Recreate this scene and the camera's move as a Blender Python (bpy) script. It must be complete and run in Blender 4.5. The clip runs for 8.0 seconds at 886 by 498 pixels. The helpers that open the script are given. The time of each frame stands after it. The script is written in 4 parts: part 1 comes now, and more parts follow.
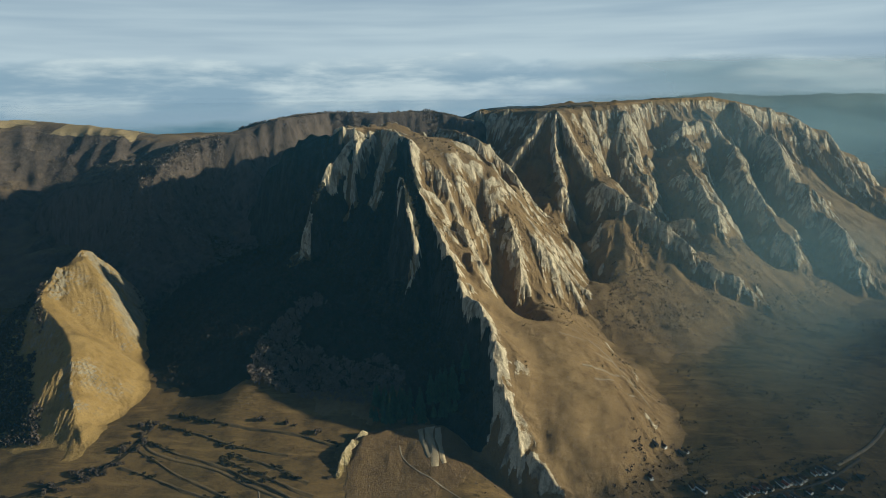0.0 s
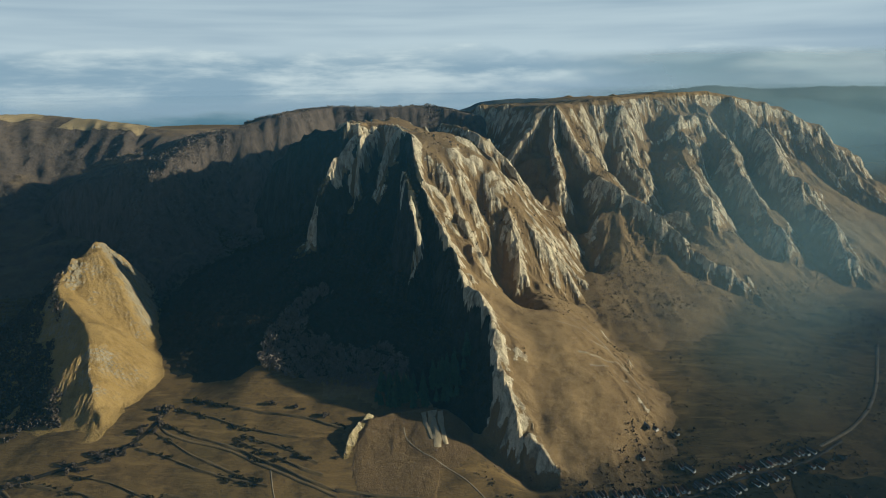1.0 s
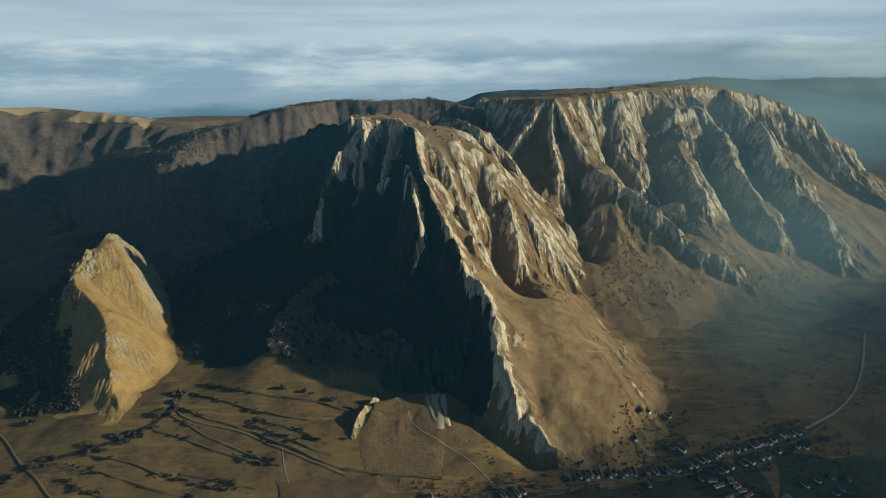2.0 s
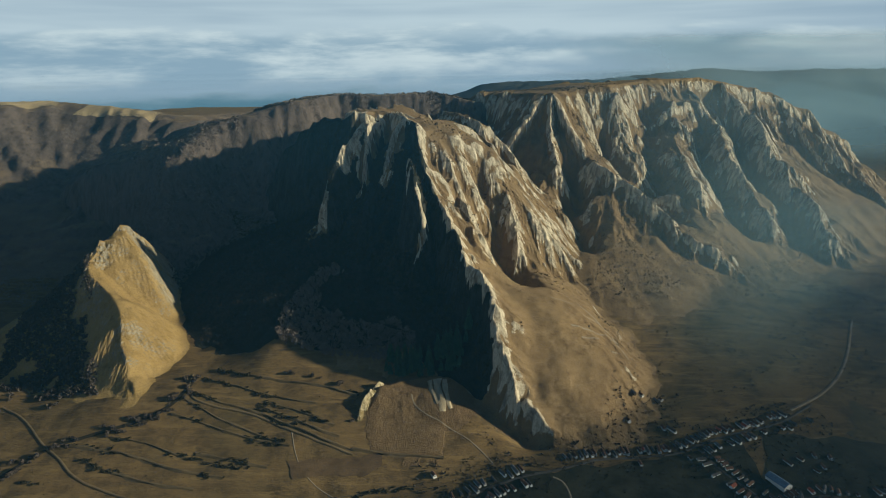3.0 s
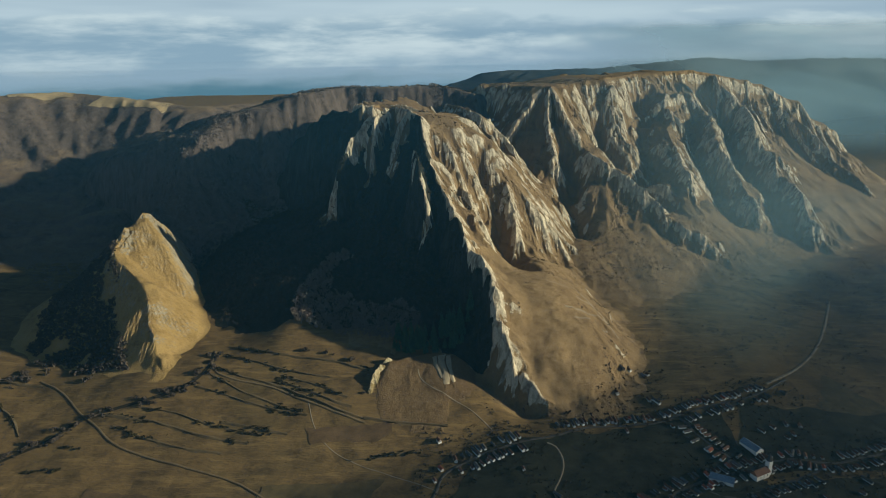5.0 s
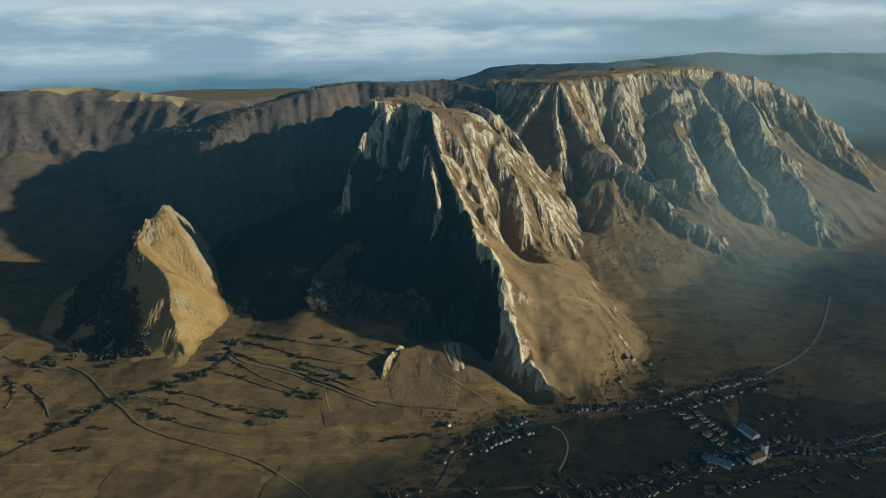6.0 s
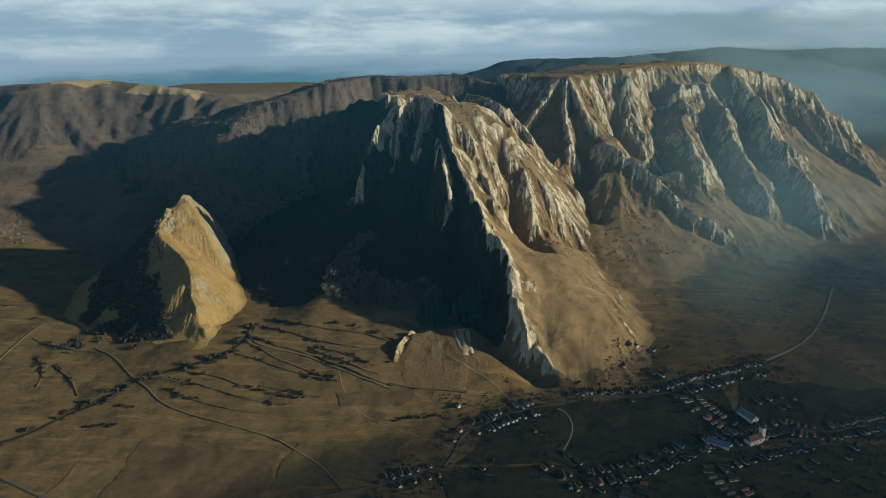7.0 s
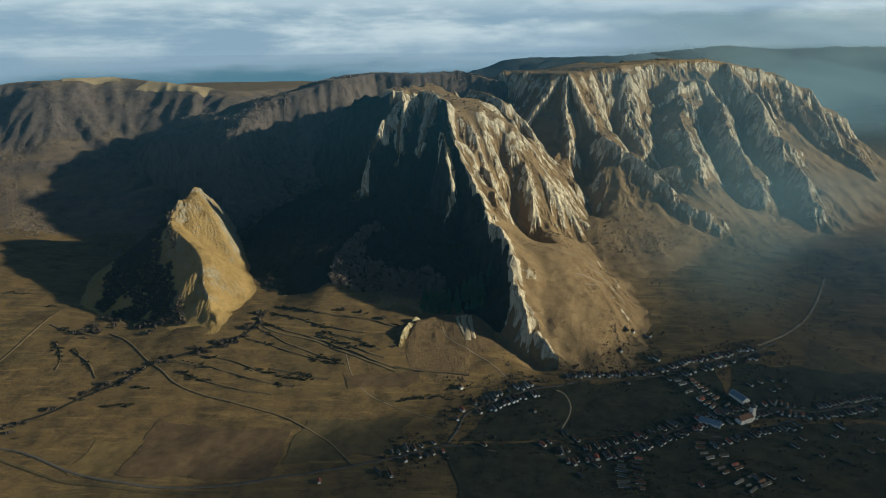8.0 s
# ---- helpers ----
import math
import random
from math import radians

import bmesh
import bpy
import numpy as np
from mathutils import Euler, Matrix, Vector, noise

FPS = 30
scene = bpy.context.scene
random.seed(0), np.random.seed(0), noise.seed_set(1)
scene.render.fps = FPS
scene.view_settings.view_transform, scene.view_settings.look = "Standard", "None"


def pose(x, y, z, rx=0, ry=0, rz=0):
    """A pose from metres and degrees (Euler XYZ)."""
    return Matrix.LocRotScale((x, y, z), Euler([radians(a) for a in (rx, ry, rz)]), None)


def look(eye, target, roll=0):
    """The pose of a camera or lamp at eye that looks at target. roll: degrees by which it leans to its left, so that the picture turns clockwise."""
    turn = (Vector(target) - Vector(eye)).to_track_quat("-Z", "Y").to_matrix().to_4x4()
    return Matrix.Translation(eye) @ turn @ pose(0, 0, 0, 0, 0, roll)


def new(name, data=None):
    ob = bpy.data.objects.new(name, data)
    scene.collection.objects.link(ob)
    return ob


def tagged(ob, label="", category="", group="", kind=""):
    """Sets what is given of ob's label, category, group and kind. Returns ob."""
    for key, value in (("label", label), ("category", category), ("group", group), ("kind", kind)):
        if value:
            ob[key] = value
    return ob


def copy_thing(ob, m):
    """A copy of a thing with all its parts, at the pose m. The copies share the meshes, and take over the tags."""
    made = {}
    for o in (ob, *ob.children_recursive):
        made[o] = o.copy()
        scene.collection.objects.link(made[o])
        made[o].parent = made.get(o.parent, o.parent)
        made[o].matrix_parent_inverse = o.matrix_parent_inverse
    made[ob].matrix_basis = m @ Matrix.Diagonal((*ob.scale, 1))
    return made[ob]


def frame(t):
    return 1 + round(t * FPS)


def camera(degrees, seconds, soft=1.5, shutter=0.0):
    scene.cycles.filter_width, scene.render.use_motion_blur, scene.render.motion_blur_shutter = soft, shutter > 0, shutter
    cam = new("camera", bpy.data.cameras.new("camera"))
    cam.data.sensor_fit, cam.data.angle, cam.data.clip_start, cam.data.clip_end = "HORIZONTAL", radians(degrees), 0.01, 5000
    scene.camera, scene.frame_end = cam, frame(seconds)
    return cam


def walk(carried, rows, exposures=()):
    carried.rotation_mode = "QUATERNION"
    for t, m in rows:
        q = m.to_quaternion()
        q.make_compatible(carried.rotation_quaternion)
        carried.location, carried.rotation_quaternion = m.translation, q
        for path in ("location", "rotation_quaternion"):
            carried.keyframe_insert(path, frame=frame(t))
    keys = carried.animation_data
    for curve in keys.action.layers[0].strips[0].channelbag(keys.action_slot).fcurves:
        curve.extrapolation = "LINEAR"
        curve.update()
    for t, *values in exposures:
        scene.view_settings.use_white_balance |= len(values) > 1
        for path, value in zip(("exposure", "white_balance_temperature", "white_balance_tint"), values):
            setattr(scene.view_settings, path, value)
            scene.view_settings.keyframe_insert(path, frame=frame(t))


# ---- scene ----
cam = camera(67.2, 8.0, soft=0.9)
PATH = [
    (0, (-0.316, 0.026, 402.502), (-22.31, 973.8, 176.05), -0.8),
    (0.5, (-0.537, -16.543, 406.238), (-23.53, 955.79, 173.78), -0.8),
    (1, (-2.345, -32.068, 410.177), (-23.85, 938.81, 171.58), -0.8),
    (1.5, (-3.905, -47.616, 414.676), (-24.9, 921.57, 169.25), -0.8),
    (3, (-6.379, -95.433, 427.302), (-27.38, 868.29, 161.24), -0.9),
    (3.5, (-6.542, -111.952, 431.861), (-27.54, 850.41, 160.9), -0.9),
    (4, (-7.712, -127.515, 435.105), (-27.21, 833.88, 160.63), -0.9),
    (4.5, (-8.979, -143.207, 440.069), (-27.98, 816.75, 160.58), -0.9),
    (6, (-11.954, -192.161, 452.574), (-45.46, 762.9, 158.06), -0.8),
    (6.5, (-12.163, -208.083, 455.428), (-54.15, 745.59, 157.53), -0.8),
    (7, (-12.333, -225.39, 454.94), (-60.33, 726.56, 152.46), -0.7),
    (7.5, (-12.259, -243.991, 452.755), (-63.77, 707.26, 148.67), -0.7),
    (8, (-12.722, -263.018, 450.622), (-63.7, 688.64, 147.73), -0.7),
]
walk(cam, [(t, look(eye, target, roll)) for t, eye, target, roll in PATH],
     exposures=[(0.0, 0.34, 5500, -5), (8.0, 0.36, 5400, -5)])

# ---- light ----
SUN_AZ, SUN_EL = 95.0, 15.5        # degrees: azimuth from +y towards +x, height
world = bpy.data.worlds.new("world")
scene.world = world
world.use_nodes = True


def build_sky():
    """Clear evening sky above, a bank of low stratus and blue-grey distance all round the horizon."""
    nt = world.node_tree
    nt.nodes.clear()
    N, L = nt.nodes.new, nt.links.new
    out, bg = N("ShaderNodeOutputWorld"), N("ShaderNodeBackground")
    sky = N("ShaderNodeTexSky")
    sky.sky_type, sky.sun_disc = "NISHITA", False
    sky.sun_elevation, sky.sun_rotation = radians(SUN_EL), radians(SUN_AZ)
    sky.altitude, sky.dust_density = 900, 1.0
    co, sep = N("ShaderNodeTexCoord"), N("ShaderNodeSeparateXYZ")
    L(co.outputs["Generated"], sep.inputs[0])

    def clouds(scale, shift, detail, rough, distort):
        mp, n = N("ShaderNodeMapping"), N("ShaderNodeTexNoise")
        mp.inputs["Scale"].default_value, mp.inputs["Location"].default_value = scale, shift
        L(co.outputs["Generated"], mp.inputs[0])
        L(mp.outputs[0], n.inputs["Vector"])
        n.inputs["Scale"].default_value, n.inputs["Detail"].default_value, n.inputs["Roughness"].default_value = 1.0, detail, rough
        n.inputs["Distortion"].default_value = distort
        return n.outputs["Fac"]

    def fall(socket, a, b, lo=0.0, hi=1.0):
        m = N("ShaderNodeMapRange")
        m.interpolation_type = "SMOOTHSTEP"
        for k, v in enumerate((a, b, lo, hi)):
            m.inputs[k + 1].default_value = v
        L(socket, m.inputs[0])
        return m.outputs[0]

    def times(a, b, op="MULTIPLY"):
        m = N("ShaderNodeMath")
        m.operation = op
        for k, v in enumerate((a, b)):
            if isinstance(v, float):
                m.inputs[k].default_value = v
            else:
                L(v, m.inputs[k])
        return m.outputs[0]

    def blend(f, a, b):
        m = N("ShaderNodeMix")
        m.data_type = "RGBA"
        L(f, m.inputs[0])
        for k, v in ((6, a), (7, b)):
            if isinstance(v, tuple):
                m.inputs[k].default_value = (*v, 1)
            else:
                L(v, m.inputs[k])
        return m.outputs[2]

    z = sep.outputs["Z"]
    long_streaks = clouds((1.3, 1.3, 19.0), (0.6, 0.2, 0), 4.0, 0.5, 0.1)
    puffs = clouds((5.0, 5.0, 24.0), (3.1, 1.7, 0.4), 6.0, 0.56, 0.15)
    veil = blend(fall(long_streaks, 0.34, 0.66), (7.2, 8.1, 9.2), (11.4, 11.7, 11.9))
    high = blend(fall(z, 0.13, 0.24), veil, sky.outputs[0])
    # low grey-white stratus with ragged tops
    top = times(times(puffs, 0.085), times(long_streaks, 0.060), "ADD")
    body = fall(times(z, times(top, -0.030, "ADD"), "SUBTRACT"), 0.008, -0.016)
    cloud = blend(fall(puffs, 0.40, 0.66), (6.2, 7.5, 8.7), (13.2, 13.0, 12.6))
    sky1 = blend(times(body, fall(long_streaks, 0.30, 0.56, 0.3, 1.0)), high, cloud)
    # blue-grey distance under the clouds
    under = fall(times(z, times(puffs, 0.110), "SUBTRACT"), -0.074, -0.118)
    sky2 = blend(under, sky1, (2.5, 4.1, 5.0))
    sky3 = blend(fall(z, -0.06, -0.11), sky2, (1.1, 1.8, 2.1))
    L(sky3, bg.inputs[0])
    bg.inputs[1].default_value = 0.039
    L(bg.outputs[0], out.inputs[0])


build_sky()
sun = new("sun", bpy.data.lights.new("sun", "SUN"))
sun.data.energy, sun.data.angle, sun.data.color = 5.0, radians(1.0), (1.0, 0.79, 0.54)
to_sun = Vector((math.sin(radians(SUN_AZ)) * math.cos(radians(SUN_EL)), math.cos(radians(SUN_AZ)) * math.cos(radians(SUN_EL)), math.sin(radians(SUN_EL))))
sun.matrix_world = look(to_sun * 3000, (0, 0, 0))

# ---- noise on numpy grids ----
_TAB = np.random.RandomState(7).rand(256, 256).astype(np.float64)


def vnoise(x, y, seed=0):
    """Smooth value noise, 0 to 1."""
    x, y = x + seed * 17.31, y + seed * 9.73
    i, j = np.floor(x).astype(int), np.floor(y).astype(int)
    u, v = x - i, y - j
    u, v = u * u * u * (u * (6 * u - 15) + 10), v * v * v * (v * (6 * v - 15) + 10)
    a, b = _TAB[i & 255, j & 255], _TAB[(i + 1) & 255, j & 255]
    c, d = _TAB[i & 255, (j + 1) & 255], _TAB[(i + 1) & 255, (j + 1) & 255]
    return (a * (1 - u) + b * u) * (1 - v) + (c * (1 - u) + d * u) * v


def fbm(x, y, octaves=5, seed=0, gain=0.5):
    """Fractal noise about zero, roughly -1 to 1."""
    s, a, f = 0.0, 1.0, 1.0
    for k in range(octaves):
        c, w = math.cos(0.6 * k), math.sin(0.6 * k)
        s = s + a * (2 * vnoise((x * c - y * w) * f, (x * w + y * c) * f, seed + k) - 1)
        a, f = a * gain, f * 2.03
    return s


def ridged(x, y, octaves=4, seed=0, gain=0.5):
    """Ridged noise, 0 to about 1: sharp crests, round hollows."""
    s, a, f, t = 0.0, 1.0, 1.0, 0.0
    for k in range(octaves):
        c, w = math.cos(0.9 * k), math.sin(0.9 * k)
        n = 1 - np.abs(2 * vnoise((x * c - y * w) * f, (x * w + y * c) * f, seed + k) - 1) * 1.6
        s, t = s + a * n, t + a
        a, f = a * gain, f * 2.1
    return s / t


def smooth(a, b, x):
    u = np.clip((x - a) / (b - a), 0, 1)
    return u * u * (3 - 2 * u)


def smax(a, b, k):
    h = np.clip(0.5 + 0.5 * (a - b) / k, 0, 1)
    return b * (1 - h) + a * h + k * h * (1 - h)


# ---- the lie of the land ----
def soft_rise(v, k):
    return k * np.log1p(np.exp(np.clip(v / k, -30, 30)))


def inside(x, y, pts):
    """Which points lie inside the outline pts."""
    c = np.zeros(x.shape, bool)
    for (ax, ay), (bx, by) in zip(pts, pts[1:] + pts[:1]):
        c ^= ((ay > y) != (by > y)) & (x < (bx - ax) * (y - ay) / (by - ay + 1e-9) + ax)
    return c


def ground_height(x, y):
    """The valley floor: level by the village, rising to the foot of the mountain and to the far uplands."""
    left = 0.34 * soft_rise(y - 482, 30) * (1 - 0.35 * smooth(720, 1100, y)) * (1 - 0.4 * smooth(-400, -560, x))
    left = left * (1 - 0.27 * smooth(-230, -330, x) * smooth(610, 715, y))
    right = 0.17 * soft_rise(y - 490, 40) * (1 - 0.45 * smooth(300, 620, x)) * (1 - 0.5 * smooth(950, 1400, y))
    w = smooth(40, 200, x + 0.1 * (y - 560))
    z = left * (1 - w) + right * w
    z = z + 0.10 * (soft_rise(-x - 640, 50) - soft_rise(-x - 1240, 50)) * smooth(560, 900, y)
    far = smooth(1500, 2600, y) * (120 + 0 * x) * (1 - 0.55 * smooth(600, 1600, x))
    far = far + smooth(1900, 3000, y) * 40 * fbm(x / 900, y / 600, 4, 3)
    z = np.maximum(z, 0) * (1 - smooth(1300, 2000, y)) + np.where(y > 1300, np.maximum(z, far), z) * smooth(1300, 2000, y)
    # the ravine between the bluff and the foot of the prow
    z = z - 20 * np.exp(-(off_course(x, y, [(0, 690, 0), (22, 640, 0), (46, 606, 0), (72, 574, 0)]) / 20) ** 2)
    z = z + 1.6 * fbm(x / 70, y / 70, 4, 11) + 2.5 * smooth(500, 800, y) * fbm(x / 120, y / 120, 3, 5)
    return z


def off_course(x, y, pts):
    """Distance in plan from a course."""
    best = np.full(np.shape(x), 1e9)
    for (ax, ay, _), (bx, by, _) in zip(pts[:-1], pts[1:]):
        ex, ey = bx - ax, by - ay
        t = np.clip(((x - ax) * ex + (y - ay) * ey) / (ex * ex + ey * ey), 0, 1)
        best = np.minimum(best, np.hypot(x - ax - t * ex, y - ay - t * ey))
    return best


def ridge(x, y, pts, prof_l, prof_r, rib=0.0, wave=60.0, seed=0, fade=(12, 240), crest=6.0, tail=0.5, warp=7.0):
    """A ridge along pts: its height falls on the left and on the right of its course by the profiles (distance, drop)."""
    best = np.full(x.shape, -500.0)
    run = 0.0
    x0, y0 = x, y
    x, y = x + warp * fbm(x / 75, y / 75, 3, seed + 61), y + warp * fbm(x / 75, y / 75, 3, seed + 67)
    (dl, hl), (dr, hr) = [np.array(list(p) + [(p[-1][0] + 3000, p[-1][1] + 3000 * tail)], float).T for p in (prof_l, prof_r)]
    for (ax, ay, az), (bx, by, bz) in zip(pts[:-1], pts[1:]):
        ex, ey = bx - ax, by - ay
        n = math.hypot(ex, ey)
        raw = ((x - ax) * ex + (y - ay) * ey) / (n * n)
        t = np.clip(raw, 0, 1)
        over = smooth(0, 50, np.abs(raw - t) * n)
        dx, dy = x - ax - t * ex, y - ay - t * ey
        d = np.hypot(dx, dy)
        left = ex * (y - ay) - ey * (x - ax) > 0
        u = (run + t * n) / wave
        fall_l, fall_r = np.interp(d, dl, hl), np.interp(d, dr, hr)
        drop = np.where(left, fall_l, fall_r)
        drop = drop * (1 - over) + np.maximum(fall_l, fall_r) * over
        h = az + t * (bz - az) - drop
        if rib:
            w = smooth(0, fade[0], d) * smooth(1, 22, drop) * (1 - smooth(fade[1] * 0.5, fade[1], d))
            bend = 0.5 * fbm(x / (2.5 * wave), y / (2.5 * wave), 2, seed + 40)
            h = h + rib * w * (ridged(u + bend, d / (5 * wave) + 7 * left, 3, seed) - 0.55) * 2
        best = np.maximum(best, h)
        run += n
    return best + crest * (ridged(x0 / 34, y0 / 34, 3, seed + 5) - 0.6) * 0.8


def blur(h, n):
    """Twice a running mean over 2 n + 1 cells each way."""
    for _ in range(2):
        for axis in (0, 1):
            p = np.pad(h, [(n + 1, n) if a == axis else (0, 0) for a in (0, 1)], mode="edge")
            c = np.cumsum(p, axis=axis)
            m = h.shape[axis]
            h = (np.take(c, range(2 * n + 1, 2 * n + 1 + m), axis) - np.take(c, range(0, m), axis)) / (2 * n + 1)
    return h


def gullies(h, x, y, step, wave, depth, octaves, seed):
    """Wear the slopes: ribs and gullies that run down the fall line and branch into finer ones."""
    for k in range(octaves):
        soft = blur(h, max(1, int(0.45 * wave / step)))
        gy, gx = np.gradient(soft, step)
        tilt = np.hypot(gx, gy) + 1e-6
        sx, sy = -gy / tilt, gx / tilt
        u, v = x / wave, y / wave
        i, j = np.floor(u).astype(int), np.floor(v).astype(int)
        acc, total = 0.0, 0.0
        for di in (-1, 0, 1):
            for dj in (-1, 0, 1):
                a, b = (i + di + 31 * (seed + k)) & 255, (j + dj + 57 * (seed + k)) & 255
                dx, dy = u - (i + di) - _TAB[a, b], v - (j + dj) - _TAB[b, a]
                w = np.exp(-2.2 * (dx * dx + dy * dy))
                acc, total = acc + w * np.cos(6.2832 * (dx * sx + dy * sy)), total + w
        n = acc / total
        n = 1 - 2 * np.sqrt(np.clip((1 - n) / 2, 0, 1)) if k else n
        h = h + depth * wave * smooth(0.22, 0.95, tilt) * np.minimum(tilt, 1.8) * (n - 0.15)
        wave, depth = wave * 0.52, depth * 0.92
    return h


def rocky(h, x, y, step, amp, seed, calm=()):
    """Worn slopes with sharp rock where they are steep and fine roughness elsewhere."""
    first, still = h, 0.0
    for pts in calm:
        still = np.maximum(still, smooth(62, 22, off_course(x, y, pts) + 14 * fbm(x / 30, y / 30, 3, seed + 17)))
    h = gullies(h, x, y, step, 6.5 * amp, 0.15, 4 if amp > 3 else 3, seed)
    gy, gx = np.gradient(h, step)
    tilt = np.hypot(gx, gy)
    steep = smooth(0.65, 1.5, tilt)
    wx, wy = x + 5 * fbm(x / 24, y / 24, 3, seed + 3), y + 5 * fbm(x / 24, y / 24, 3, seed + 4)
    h = h + steep * amp * 0.55 * (ridged(wx / 11, wy / 11, 4, seed, 0.62) - 0.72)
    rough = smooth(-0.15, 0.25, fbm(x / 55, y / 55, 3, seed + 12))
    h = h + steep * rough * amp * 0.75 * smooth(0.66, 0.95, ridged(wx / 17, wy / 17, 3, seed + 31, 0.6))
    h = first * still + h * (1 - still)
    return h + 0.45 * fbm(x / 9, y / 9, 3, seed + 8)


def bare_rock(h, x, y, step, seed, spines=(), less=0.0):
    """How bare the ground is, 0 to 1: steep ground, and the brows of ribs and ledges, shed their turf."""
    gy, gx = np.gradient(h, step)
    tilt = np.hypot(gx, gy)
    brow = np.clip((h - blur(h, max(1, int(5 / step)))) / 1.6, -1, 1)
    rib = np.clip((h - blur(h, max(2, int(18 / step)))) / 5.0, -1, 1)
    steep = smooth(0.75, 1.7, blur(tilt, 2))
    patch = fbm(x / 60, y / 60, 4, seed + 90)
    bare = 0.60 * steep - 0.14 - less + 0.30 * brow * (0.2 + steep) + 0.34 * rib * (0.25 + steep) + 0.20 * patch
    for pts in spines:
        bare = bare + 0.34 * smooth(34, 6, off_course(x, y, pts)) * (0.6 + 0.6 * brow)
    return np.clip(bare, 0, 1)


PROW = [(-120, 1060, 352), (-74, 985, 342), (-62, 950, 311), (-47, 895, 273), (-22, 830, 225), (-5, 797, 207), (4, 752, 187), (24, 710, 169),
        (37, 675, 151), (42, 640, 112), (51, 615, 84), (60, 603, 64), (80, 588, 46), (100, 574, 30), (120, 560, 8)]
BROW = [(-62, 1022, 338), (-36, 1026, 334), (-8, 1032, 320), (26, 1036, 299), (48, 1020, 272)]
RIM = [(-74, 990, 340), (-98, 1020, 346), (-124, 1058, 351), (-152, 1060, 355), (-170, 1032, 356), (-196, 1090, 352), (-190, 1200, 350), (-120, 1330, 352)]
RIGHT = [(-30, 1190, 346), (-3, 1150, 344), (39, 1105, 328), (67, 1060, 284), (84, 1030, 246), (99, 1000, 201), (126, 970, 168), (176, 945, 127), (217, 925, 95), (258, 915, 67), (295, 905, 44)]
SHOULDER = [(19, 1150, 344), (60, 1110, 314), (95, 1080, 280), (113, 1050, 236), (117, 1010, 190)]
FAN = [(51, 800, 154), (77, 765, 138), (102, 735, 113), (118, 700, 86), (134, 660, 48), (146, 628, 16), (152, 606, -8)]
APRON = [(85, 700, 0), (98, 650, 0), (112, 610, 0)]


# gullies: course, depth, half width
CLEFTS = [([(34, 975), (42, 940), (51, 906), (66, 871), (88, 822)], 42, 27), ([(3, 951), (10, 928), (19, 907)], 15, 9), ([(-11, 941), (-6, 918), (-3, 895)], 13, 8),
          ([(58, 1093), (72, 1077), (83, 1052)], 18, 11)]
BACK_CLEFTS = [([(213, 1182), (211, 1120), (209, 1071), (203, 1015)], 46, 26), ([(300, 1330), (312, 1300), (328, 1249), (359, 1206), (377, 1135)], 62, 40),
               ([(432, 1450), (422, 1403), (414, 1322), (404, 1243)], 58, 32), ([(556, 1467), (548, 1396), (540, 1361)], 34, 22), ([(547, 1325), (552, 1282), (554, 1196), (556, 1158)], 40, 24),
               ([(653, 1369), (664, 1314), (674, 1268)], 36, 24), ([(640, 1498), (641, 1431), (629, 1346)], 36, 24), ([(378, 1390), (372, 1320)], 30, 16)]


def carve(h, x, y, clefts, seed):
    """Cut gullies with uneven sides into the slope."""
    u, v = x + 8 * fbm(x / 40, y / 40, 3, seed), y + 8 * fbm(x / 40, y / 40, 3, seed + 5)
    for pts, depth, half in clefts:
        h = h - depth * np.exp(-(off_course(u, v, [(a, b, 0) for a, b in pts]) / half) ** 2)
    return h


LEFT_CRAGS = [[(-160, 1030, 356), (-178, 1002, 334), (-197, 976, 304), (-214, 952, 268), (-226, 930, 225), (-234, 910, 180)],
              [(-146, 1034, 350), (-152, 1000, 322), (-156, 976, 290), (-158, 962, 250)],
              [(-98, 1012, 346), (-108, 985, 328), (-118, 962, 300), (-124, 946, 262)],
              [(-71, 870, 303), (-67, 850, 294), (-62, 838, 259), (-58, 830, 219), (-59, 818, 175)]]


